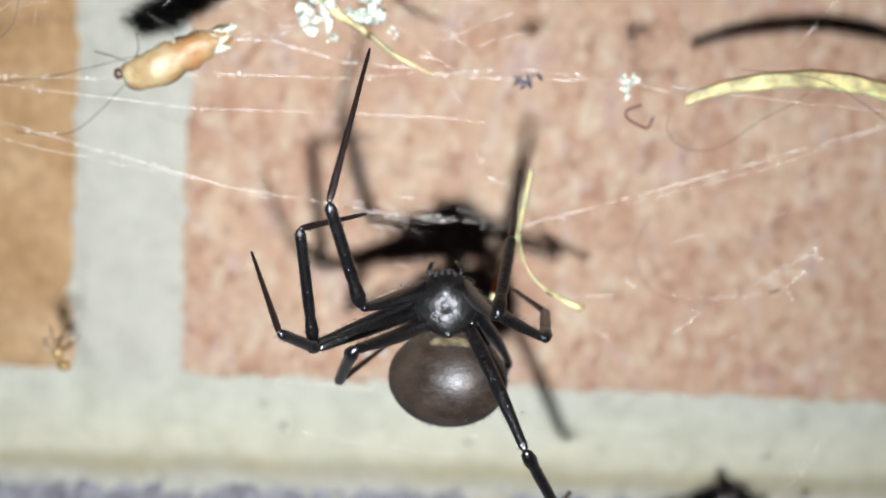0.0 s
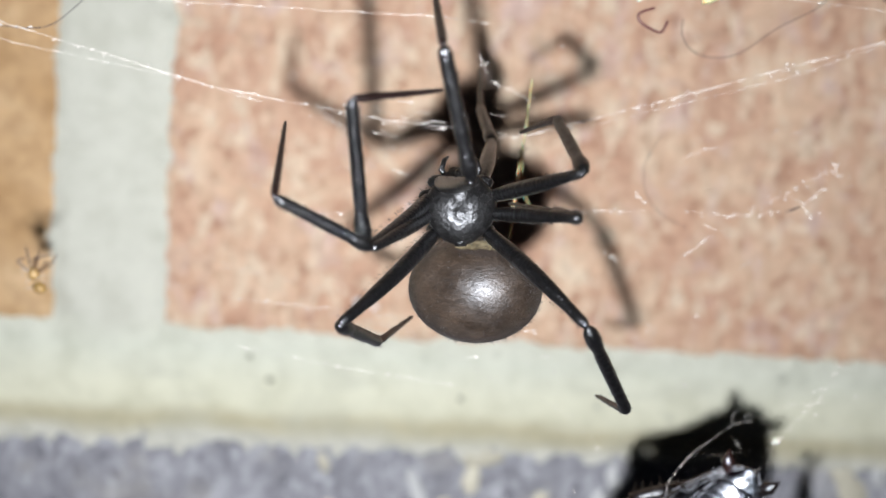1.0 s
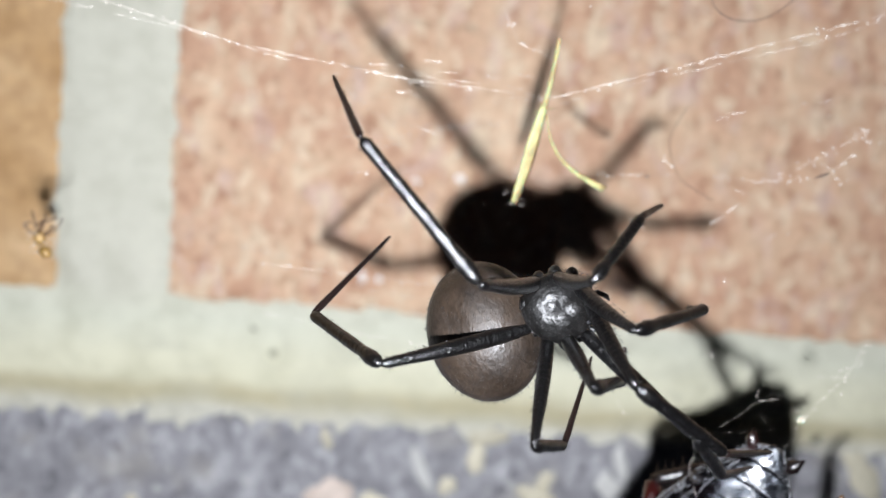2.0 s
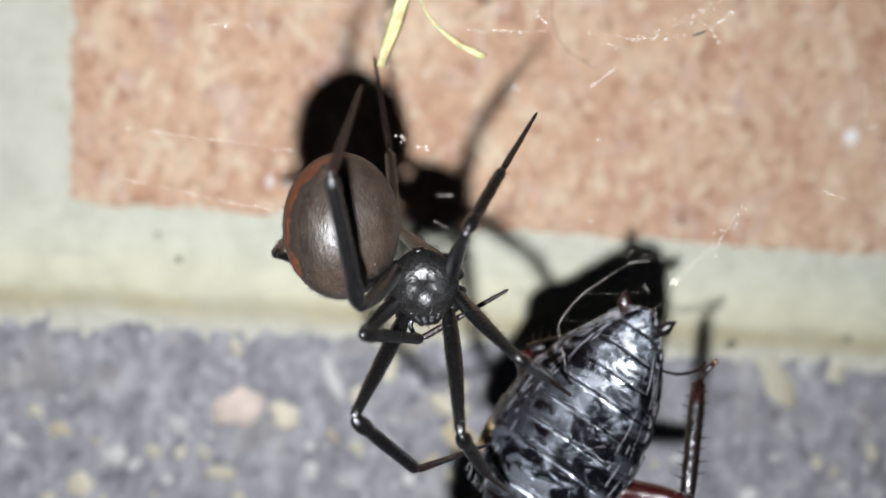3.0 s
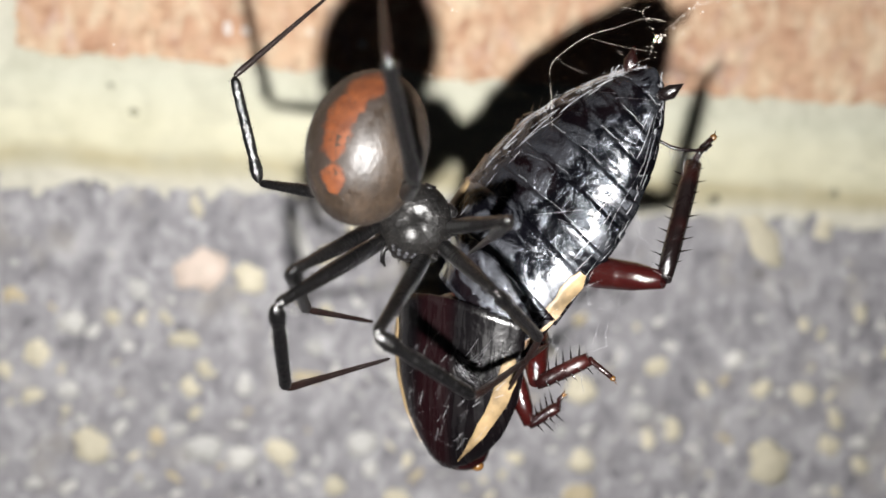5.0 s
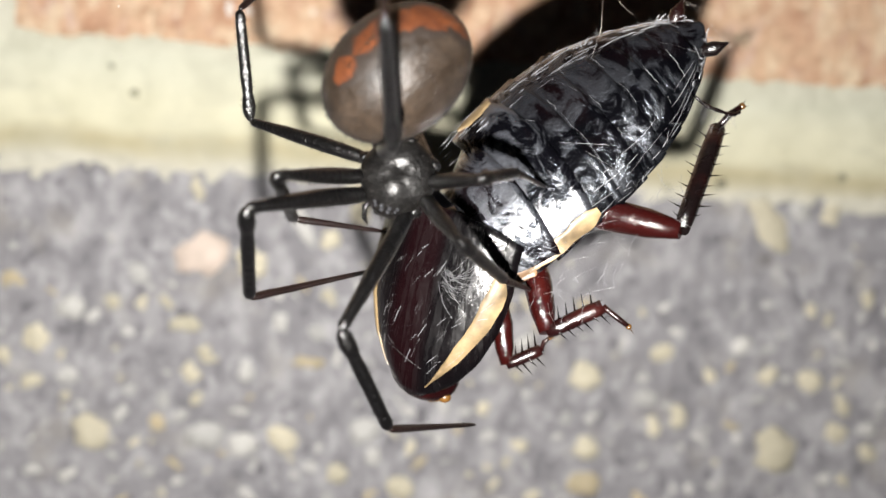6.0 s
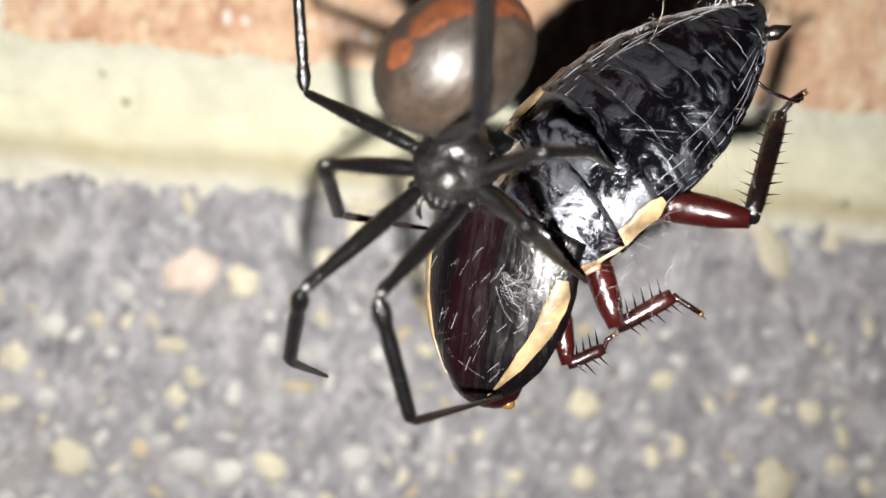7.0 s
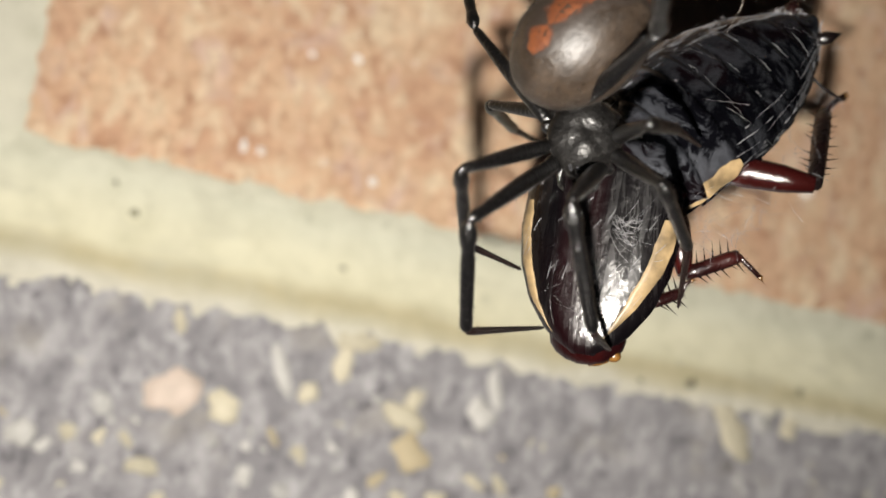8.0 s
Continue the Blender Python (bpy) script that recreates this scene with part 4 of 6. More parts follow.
def in_between(rows, step=0.1):
    """More rows between the given ones: each segment swings evenly and keeps its length and its joints."""
    out = []
    for (t, a), (u, b) in zip(rows, rows[1:]):
        count = max(1, round((u - t) / step))
        for n in range(count):
            f = n / count
            chain = [a[0].lerp(b[0], f)]
            for k in range(3):
                p, q = a[k + 1] - a[k], b[k + 1] - b[k]
                swing = Quaternion().slerp(p.rotation_difference(q), f)
                chain.append(chain[-1] + swing @ p)
            out.append((t + (u - t) * f, chain))
    return out + [rows[-1]]


def move_leg(leg, body_rows, rows):
    femur, tibia, foot = leg
    bodies = {t: world_pose(p, a) for t, p, a in body_rows}
    joints = [(t, [bodies[t].inverted() @ at(*j) for j in js]) for t, *js in rows]
    joints = in_between(joints)
    rests = [sum(((js[k + 1] - js[k]).normalized() for _, js in joints), Vector()).normalized() for k in range(3)]
    bow = Vector((0, 0.7, 0.7)) if joints[0][1][0].y < -0.8 * MM else Vector((0, 0, 1))
    first = {t: aimed(js[0], js[1] - js[0], rests[0], bow) for t, js in joints}
    walk(femur, [(t, first[t]) for t, _ in joints])
    for ob, k in ((tibia, 1), (foot, 2)):
        walk(ob, [(t, first[t].inverted() @ aimed(js[k], js[k + 1] - js[k], rests[k])) for t, js in joints])


def move_roach(rows):
    roach, pronotum, middle, hind = ROACH
    hip = pose(-3.4 * MM, 3.6 * MM, -1.2 * MM)
    turns = ((0, 0, 0, 0), (4.5, 0, 0, 0), (5.0, 18, 30, -6), (5.2, 18, 30, -6), (6.5, 0, 0, 0), (7.5, 0, 0, 0), (8.0, 0, 0, -8))
    walk(middle, [(t, hip @ pose(0, 0, 0, rx, ry, rz) @ hip.inverted()) for t, rx, ry, rz in turns])
    hip = pose(-3.0 * MM, 0.2 * MM, -1.0 * MM)
    turns = ((0, 0, 0, -4), (3.0, 0, 0, -4), (3.5, -12, 4, -12), (4.0, 0, 8, -8), (4.5, 4, 12, 0), (5.0, 0, 0, 0), (8.0, 0, 0, 0))
    walk(hind, [(t, hip @ pose(0, 0, 0, rx, ry, rz) @ hip.inverted()) for t, rx, ry, rz in turns])
    walk(roach, [(t, world_pose(p, a)) for t, p, a, *_ in rows])
    walk(pronotum, [(t, pose(0, PIVOT * MM, 0, 0, 0, bend) @ pose(side * MM, pull * MM, 0, nod, roll, 0)) for t, _, _, bend, nod, roll, side, pull in rows])


def move_straw():
    walk(STRAW_THING, [(t, Matrix.Translation(at(*p)) @ pose(0, 0, 0, 0, lean, turn)) for t, p, lean, turn in [
        (0, (29.4, -63.0, 28.3), 0, 0), (0.5, (29.5, -63.0, 28.5), 0, 50), (1.0, (29.5, -63.0, 28.0), 0, 60), (1.2, (29.6, -63.0, 27.9), 0, 55),
        (2.3, (31.5, -63.0, 25.3), 0, 5), (2.5, (31.6, -63.0, 25.2), 0, 0), (3.0, (31.6, -63.0, 24.8), 0, 5), (8.0, (31.6, -63.0, 24.8), 0, 5),
    ]])


# ---- the web and what hangs in it ----
SAG = (2.3, -2.8)        # how far the web gives, sideways and down, when the spider climbs down
HANGING = []


def thread(bm, points, radius, beads=0, wobble=0.0):
    """A silk strand through points, with small drops or knots on it."""
    points = [Vector(at(*p)) / MM for p in points]
    line = []
    for a, b in zip(points, points[1:]):
        n = max(2, int((b - a).length / 0.4))
        line += [a.lerp(b, k / n) + Vector((random.gauss(0, wobble), random.gauss(0, wobble), random.gauss(0, wobble))) for k in range(n)]
    line.append(points[-1])
    tube(bm, line, [radius * random.choice((0.15, 0.3, 0.5, 0.8, 1.0, 1.5)) for _ in line], 4, cap=False)
    for _ in range(beads):
        p = random.choice(line) + Vector((random.gauss(0, 0.3), 0, random.gauss(0, 0.08)))
        r = min(random.uniform(0.02, 0.07), radius * 4.0)
        ball(bm, p, (r * random.uniform(1, 2.5), r, r), 5, 4)


def strip(bm, way, widths, thick, across):
    """A flat blade along way, with a slight fold down its middle."""
    across = Vector(across)
    rings = []
    for p, w in zip(way, widths):
        side = across * w / 2
        out = Vector((0, -thick, 0))
        rings.append([bm.verts.new(q) for q in (p - side, p - side * 0.5 + out * 0.7, p + out * 0.35, p + side * 0.5 + out * 0.7, p + side, p - out)])
    for a, b in zip(rings, rings[1:]):
        for k in range(6):
            bm.faces.new((a[k], a[(k + 1) % 6], b[(k + 1) % 6], b[k]))
    bm.faces.new(rings[0])
    bm.faces.new(rings[-1][::-1])


def up(points):
    return [Vector(at(*p)) / MM for p in points]


def build_web():
    web = tagged(new("spider_web"), "loose tangle of white silk strands with knots and drops", "web")
    HANGING.append(web)
    random.seed(3)

    def strand(points, radius, beads, sagged=0):
        bm = bmesh.new()
        thread(bm, [(x - sagged * SAG[0], y, z - sagged * SAG[1]) for x, y, z in points], radius, beads, 0.025)
        part("strand", bm, SILK, web)

    strand([(-14, -62, 36.2), (-3.5, -63, 33.5), (10, -63, 30.4), (13.7, -63, 29.9), (20.7, -63, 29.1), (27.3, -63, 28.8)], 0.022, 60)
    strand([(-12, -62.5, 34.2), (-1, -63, 32.0), (9, -63.2, 30.6), (13.5, -63, 29.6)], 0.016, 14)
    strand([(28.8, -63, 28.5), (30.5, -63, 29), (41, -63, 32.5), (53.3, -63, 36.7), (75, -60, 44)], 0.03, 40)
    strand([(34, -63.3, 29.8), (46, -63.2, 33.6), (58, -63, 38.6)], 0.014, 10)
    strand([(-14, -64, 36.5), (7.8, -63, 35.1), (23.9, -63, 35.5), (27, -63, 35.3)], 0.022, 10)
    strand([(-12, -63, 36.0), (4, -63, 36.6), (9.2, -63, 37.3), (18, -63, 37.6), (22.6, -63, 38.3), (25.5, -63, 38.1), (35.8, -63, 38.6), (38.9, -63, 38)], 0.022, 60)
    strand([(9.8, -63, 39.5), (13, -63, 39.6), (17.5, -63, 38.6), (22, -63, 38.5)], 0.024, 24)
    strand([(24, -63, 38.3), (29, -63.2, 38.9), (33, -63, 38.7)], 0.02, 24)
    strand([(38, -66, 38.4), (46, -66.5, 38.0), (60, -66, 37.6)], 0.014, 14)
    strand([(46.5, -64, 41.5), (49.2, -63, 44.7), (51, -62, 47)], 0.03, 4)
    strand([(33.4, -63, 24.3), (37.8, -63, 24.6)], 0.012, 12)
    strand([(40.3, -63, 24.7), (43.5, -63, 24.6), (45.7, -63, 25.0)], 0.010, 16)
    strand([(45.4, -63, 25.5), (48.4, -63, 27.3), (49.7, -63, 28.4)], 0.012, 18)
    strand([(46.9, -63, 26.2), (47.6, -63, 25.8), (48.7, -63, 24.9)], 0.022, 6)
    strand([(47.4, -63, 25.9), (48.0, -63, 25.7), (49.1, -63, 26.8)], 0.016, 6)
    strand([(49.7, -63, 28.4), (49.8, -63, 27.8), (50.2, -63, 27.7), (50.1, -63, 27.3)], 0.02, 6)
    strand([(36.9, -63, 25.7), (37.5, -63, 25.1)], 0.02, 3)
    strand([(39.9, -63, 28.1), (40.6, -63, 28.5), (41.9, -63, 28.9)], 0.02, 3)
    strand([(26.3, -63, 33.6), (27.2, -63, 31.8), (28.4, -63, 31.5), (29.4, -63, 31)], 0.02, 12)
    strand([(14.5, -48, 14.2), (24, -52, 13.6), (30, -60, 12.0)], 0.012, 5)
    strand([(9, -30, 13.5), (16, -30, 12.3), (22, -32, 11.5)], 0.02, 3)
    strand([(2, -34, 12.6), (11, -36, 12.0)], 0.012, 8)
    # these are given as they hang after the web has sagged
    strand([(64.6, -55, 16.8), (65.9, -55, 17.5)], 0.016, 5, 1)
    strand([(66.0, -55, 21.5), (66.4, -55, 20.3), (67.3, -55, 18.8), (69.5, -55, 20.2)], 0.014, 6, 1)
    strand([(64.6, -55, 20.6), (65.0, -55, 18.1)], 0.018, 6, 1)
    strand([(19.5, -40, 25.3), (22.7, -40, 22.9), (24.4, -40, 22.8)], 0.02, 18, 1)
    strand([(24.4, -40, 22.8), (27.3, -40, 22.9), (32.5, -40, 23.7)], 0.02, 18, 1)
    strand([(21.3, -40, 20.9), (24.0, -40, 21.1)], 0.022, 6, 1)
    strand([(43.7, -60, 18.6), (45.6, -60, 20.2)], 0.05, 0, 1)
    strand([(38.7, -60, 18.5), (39.3, -60, 17.9)], 0.025, 2, 1)
    strand([(31.2, -67, 15.0), (32.9, -67, 14.4)], 0.012, 8, 1)
    strand([(14.9, -58, 13.6), (20, -58, 13.3), (25.2, -58, 13.0)], 0.014, 10, 1)
    strand([(14.6, -58, 10.4), (21, -58, 9.4), (29.6, -58, 8.4)], 0.014, 16, 1)
    strand([(33.6, -67, 10.3), (35.4, -67, 9.4), (37.4, -67, 7.5), (37.2, -67, 6.3)], 0.006, 10, 1)
    bm = bmesh.new()
    for _ in range(110):
        x, z = random.uniform(-4, 26), random.uniform(39.2, 46.0)
        y = random.uniform(-66, -58)
        turn, long = random.gauss(0.6, 0.8), random.uniform(1.0, 5.0)
        thread(bm, [(x, y, z), (x + long * 0.5 * math.cos(turn), y, z + long * 0.5 * math.sin(turn) + 0.2), (x + long * math.cos(turn), y + 0.4, z + long * math.sin(turn))], random.choice((0.008, 0.01, 0.018)), random.choice((0, 0, 2)), 0.04)
    tagged(part("tangle", bm, SILK, web, "fine tangled silk"), kind="stuff")
    bm = bmesh.new()
    for _ in range(24):
        x, z = random.gauss(22, 3.0), random.gauss(29.0, 0.5)
        long = random.uniform(0.5, 2.2)
        thread(bm, [(x, -63.5, z), (x + long, -63.6, z + random.gauss(-0.1, 0.15))], random.choice((0.008, 0.014)), random.choice((0, 1, 2)), 0.03)
    for _ in range(34):
        x, y, z = random.uniform(14, 56), random.uniform(-66, -54), random.uniform(8, 30)
        long = random.uniform(0.3, 1.6)
        thread(bm, [(x, y, z), (x + long, y, z + random.gauss(0.1, 0.35))], random.choice((0.009, 0.014)), 1, 0.02)
    for _ in range(16):
        p = Vector(at(44.8 + random.gauss(0, 0.8), -63, 24.9 + random.gauss(0, 0.2))) / MM
        r = random.uniform(0.02, 0.055)
        ball(bm, p, (r * 1.8, r, r), 5, 4)
    for _ in range(26):
        p = Vector(at(24.0 + random.gauss(0, 1.6), -40, 24.7 + random.gauss(0, 0.5))) / MM
        r = random.uniform(0.03, 0.1)
        ball(bm, p, (r, r, r), 5, 4)
    for _ in range(34):
        p = Vector(at(random.uniform(-2, 60), random.uniform(-68, -48), random.uniform(2, 36))) / MM
        r = random.uniform(0.025, 0.06)
        ball(bm, p, (r, r, r), 5, 4)
    tagged(part("specks", bm, SILK, web, "tiny drops and scraps of silk"), kind="stuff")


def build_knot():
    """The silk by which the cockroach hangs; it sags and sways with it."""
    random.seed(17)
    knot = tagged(new("snagged_silk"), "knotted silk strands from which the cockroach hangs", "silk")
    for points, radius, beads in (
        ([(48.1, -67.6, 7.7), (50, -67, 9.2), (51.6, -66.5, 11.0), (52.5, -66, 12.6)], 0.014, 26),
        ([(48.1, -67.6, 7.7), (47.5, -68.6, 6.6), (46.2, -69.2, 6.0)], 0.007, 6),
        ([(48.1, -67.6, 7.7), (47.2, -67.4, 9.0), (46.2, -67.4, 9.2), (45.8, -67.4, 8.6)], 0.005, 2),
        ([(47.5, -66, 3.5), (49.8, -66, 5.5), (53.0, -66, 2.8)], 0.006, 6),
    ):
        bm = bmesh.new()
        thread(bm, points, radius * 0.75, beads, 0.03)
        part("strand", bm, SILK, knot)
    bm = bmesh.new()
    for k in range(4):
        p = Vector(at(48.1 + random.gauss(0, 0.15), -67.6, 7.7 + random.gauss(0, 0.15))) / MM
        ball(bm, p, (0.09, 0.08, 0.11), 7, 5, lambda q: q * (1 + 0.5 * noise.noise(q * 9)))
    part("clot", bm, FLUFF, knot, "small cream clot")
    return knot


def build_debris():
    BUG_BROWN = plain("amber-brown cuticle", (0.2, 0.12, 0.035), 0.35, grain=0.6, scale=1500)
    BUG_LEG = plain("brown leg", (0.05, 0.025, 0.015), 0.4)
    random.seed(8)
    # a dried pupa husk with two dark feelers
    husk = tagged(new("insect_husk"), "dried papery orange insect husk caught in silk", "insect husk")
    way = [Vector(p) for p in up([(4.1, -63, 36.8), (5.4, -63.2, 37.2), (7.0, -63.3, 38.1), (8.6, -63.2, 38.9), (10.3, -63, 39.9)])]
    bm = bmesh.new()
    line = curve(way, 5)
    rings = tube(bm, line, [0.35 + 0.95 * math.sin(math.pi * (0.08 + 0.84 * k / (len(line) - 1))) ** 0.8 * (1 - 0.3 * k / (len(line) - 1)) + 0.03 * math.sin(k * 2.1) for k in range(len(line))], 14)
    for v in bm.verts:
        v.co += Vector((noise.noise(v.co * 1.1), noise.noise(v.co * 1.1 + Vector((9, 0, 0))), noise.noise(v.co * 1.1 + Vector((0, 9, 0))))) * 0.28
    part("body", bm, HUSK, husk)
    bm = bmesh.new()
    for k in range(26):
        p = random.choice(line[2:]) + Vector((random.gauss(0, 0.35), -random.uniform(0.2, 0.8), random.gauss(0, 0.35)))
        spike(bm, p, p + Vector((random.gauss(0.3, 0.6), random.gauss(0, 0.3), random.gauss(0.2, 0.5))), 0.12)
    for k in range(5):
        root = way[3].lerp(way[4], random.random()) + Vector((0, -0.5, random.gauss(0, 0.3)))
        tip_of = root + Vector((random.uniform(0.5, 1.8), random.gauss(0, 0.3), random.uniform(0.2, 1.1)))
        strip(bm, [root, root.lerp(tip_of, 0.5), tip_of], [0.5, 0.45, 0.1], 0.03, (-0.5, 0, 0.8))
    tagged(part("wing_shreds", bm, FLUFF, husk, "pale torn shreds of wing sheath"), kind="stuff")
    bm = bmesh.new()
    ball(bm, way[0] + Vector((-0.42, -0.3, 0.15)), (0.32, 0.3, 0.36), 12, 8)
    part("eye", bm, BUG_LEG, husk, "dark eye")
    for tip in ((4.7, -63.6, 39.5), (2.2, -63.3, 38.2)):
        bm = bmesh.new()
        tube(bm, curve(up([(4.5, -63.4, 37.6), ((4.5 + tip[0]) / 2 + 0.3, -63.6, (37.6 + tip[2]) / 2), tip]), 5), 0.04, 5)
        part("feeler", bm, FIBRE_DARK, husk)
    # the long dry leaf
    leaf = curve(up([(38.9, -66, 37.7), (42, -66.2, 38.8), (46.7, -66.5, 39.5), (51, -66.2, 39.2), (55, -66, 38.0), (62, -65.5, 35.5)]), 6)
    bm = bmesh.new()
    strip(bm, leaf, [0.75 + 0.5 * math.sin(math.pi * k / (len(leaf) - 1)) + 0.08 * math.sin(k * 1.7) for k in range(len(leaf))], 0.12, (0.1, 0.25, 0.96))
    tagged(part("dry_leaf", bm, STRAW), "long narrow dry yellow leaf lying in the silk", "leaf")
    # the yellow stem at the top
    bm = bmesh.new()
    stem = curve(up([(15.8, -63, 42.6), (17.2, -63.2, 41.4), (18.7, -63.3, 40.6), (20.8, -63, 39.2), (23.2, -63, 38.2)]), 6)
    tube(bm, stem, [0.34 - 0.24 * k / (len(stem) - 1) for k in range(len(stem))], 7)
    tagged(part("dry_twig", bm, STRAW), "thin bent dry yellow twig tangled in silk", "twig")
    # tufts of fluff
    for x, z, size, count in ((15.4, 41.5, 1.5, 26), (18.9, 42.0, 1.4, 22), (35.9, 38.4, 0.8, 12), (16.8, 40.0, 0.5, 6), (20.6, 40.6, 0.5, 6)):
        bm = bmesh.new()
        for _ in range(count):
            p = Vector(at(x + random.gauss(0, size * 0.4), -63 + random.gauss(0, 0.4), z + random.gauss(0, size * 0.32))) / MM
            a, long = random.uniform(0, 6.28), random.uniform(0.2, 0.65) * size
            way = Vector((math.cos(a), random.gauss(0, 0.3), math.sin(a))) * long
            curl = Vector((random.gauss(0, 0.15), random.gauss(0, 0.2), random.gauss(0, 0.15))) * size
            strip(bm, [p - way * 0.5, p - way * 0.15 + curl, p + way * 0.2 + curl, p + way * 0.5], [0.12 * size, 0.55 * size, 0.45 * size, 0.1 * size], 0.03, (-math.sin(a), 0.2, math.cos(a)))
        tagged(part("fluff", bm, FLUFF), "small tuft of pale fluff caught in silk", "fluff", "tufts of fluff")
    bm = bmesh.new()
    for _ in range(16):
        p = Vector(at(29.2 + random.gauss(0, 0.4), -63.2, 38.2 + random.gauss(0, 0.35))) / MM
        spike(bm, p, p + Vector((random.gauss(0, 0.3), 0, random.gauss(-0.35, 0.3))), 0.2)
    tagged(part("dried_floret", bm, plain("dull violet scrap", (0.075, 0.068, 0.08), 0.7, grain=0.3)), "tiny dried violet floret hanging in silk", "floret")
    # loose hairs
    def hair(points, radius, material, name):
        bm = bmesh.new()
        tube(bm, curve(up(points), 6), radius, 5)
        HANGING.append(tagged(part("loose_hair", bm, material), f"fine curled {name} hair caught in the web", "hair", "loose hairs"))

    hair([(36.9, -63, 37.1), (36.0, -63, 36.7), (36.1, -63, 36.2), (36.9, -63, 35.8), (37.5, -63, 35.7), (37.8, -63, 36.4)], 0.085, FIBRE_RED, "red-brown")
    hair([(38.8, -63, 36.6), (38.8, -63, 35.6), (39.6, -63, 34.7), (40.9, -63, 34.4), (42.6, -63, 34.8), (44.8, -63, 36.5), (47, -63, 37.8), (48.1, -63, 38.8)], 0.022, FIBRE_DARK, "dark")
    hair([(42, -66.8, 39.8), (46.8, -67.2, 39.5), (50, -67, 38.2), (54, -66, 36)], 0.022, FIBRE_DARK, "dark")
    hair([(-4.4, -63, 37.8), (-2.8, -63, 39.6), (-2.4, -63, 42)], 0.025, FIBRE_DARK, "dark")
    hair([(-2.5, -63, 32.9), (0.5, -63, 33.0), (2.2, -63, 34.2), (3.6, -63, 35.8), (4.2, -63, 36.5)], 0.028, FIBRE_DARK, "dark")
    hair([(-6, -63, 35.6), (-1, -63, 36.4), (2.5, -63, 37.4), (5, -63, 38.2)], 0.025, FIBRE_DARK, "dark")
    hair([(40.5, -55, 29.0), (39.5, -55, 26.5), (40.5, -55, 24.0), (43, -55, 22.6)], 0.018, FIBRE_DARK, "dark")
    bm = bmesh.new()
    tube(bm, curve(up([(46.8, -63, 25.1), (47.3, -63, 25.3), (47.7, -63, 25.5)]), 4), [0.03, 0.05, 0.06, 0.07, 0.07, 0.06, 0.05, 0.04, 0.02], 6)
    HANGING.append(tagged(part("dark_splinter", bm, FIBRE_DARK), "tiny dark splinter caught in the silk", "splinter"))
    # a dead spiderling near the wall
    bug = tagged(new("dead_spiderling"), "tiny dead amber spiderling with curled legs, in silk", "spiderling")
    centre = Vector((0, 0, 0))
    bm = bmesh.new()
    ball(bm, centre, (0.42, 0.38, 0.5), 12, 8, lambda q: q * (1 + 0.25 * noise.noise(q * 2)))
    part("body", bm, BUG_BROWN, bug)
    bm = bmesh.new()
    ball(bm, centre + Vector((0.5, -0.1, -0.95)), (0.5, 0.42, 0.42), 12, 8, lambda q: q * (1 + 0.3 * noise.noise(q * 2.4)))
    part("abdomen", bm, BUG_BROWN, bug, "dark shrivelled abdomen")
    for k in range(8):
        a = random.uniform(0.3, 2.9)
        mid = centre + Vector((1.5 * math.cos(a), random.uniform(-0.5, 0.3), 1.1 * math.sin(a)))
        bm = bmesh.new()
        tube(bm, curve([centre, mid, mid + Vector((random.gauss(0.1, 0.7), 0.2, random.uniform(-0.3, 0.9)))], 4), 0.06, 5)
        part("leg", bm, BUG_LEG, bug)
    bm = bmesh.new()
    for _ in range(12):
        p = Vector((random.gauss(0, 0.7), random.gauss(0, 0.2), random.gauss(-0.2, 0.6)))
        tube(bm, [p, p + Vector((random.gauss(0, 0.6), 0, random.gauss(0, 0.3)))], 0.02, 3)
    tagged(part("silk", bm, SILK, bug, "scraps of silk"), kind="stuff")
    global SPIDERLING
    SPIDERLING = bug
    # a scrap of dead plant in the far strands
    bm = bmesh.new()
    for k in range(9):
        p = Vector(at(67.6 + 0.28 * k + random.gauss(0, 0.1), -55, 19.3 + 0.16 * k + random.gauss(0, 0.12))) / MM
        ball(bm, p, (0.26, 0.2, 0.2), 7, 5, lambda q: q * (1 + 0.6 * noise.noise(q * 5)))
    tagged(part("plant_scrap", bm, BUG_BROWN), "small brown scrap of dead plant caught in silk", "scrap")
    # a white drop that dried on the brick
    for x, z, r in ((90.6, 14.6, 0.95),):
        bm = bmesh.new()
        ball(bm, Vector(at(x, -0.35, z)) / MM, (r, 0.35, r), 14, 8)
        tagged(part("dried_drop", bm, LIME), "small round white dried drop on the brick", "drop")


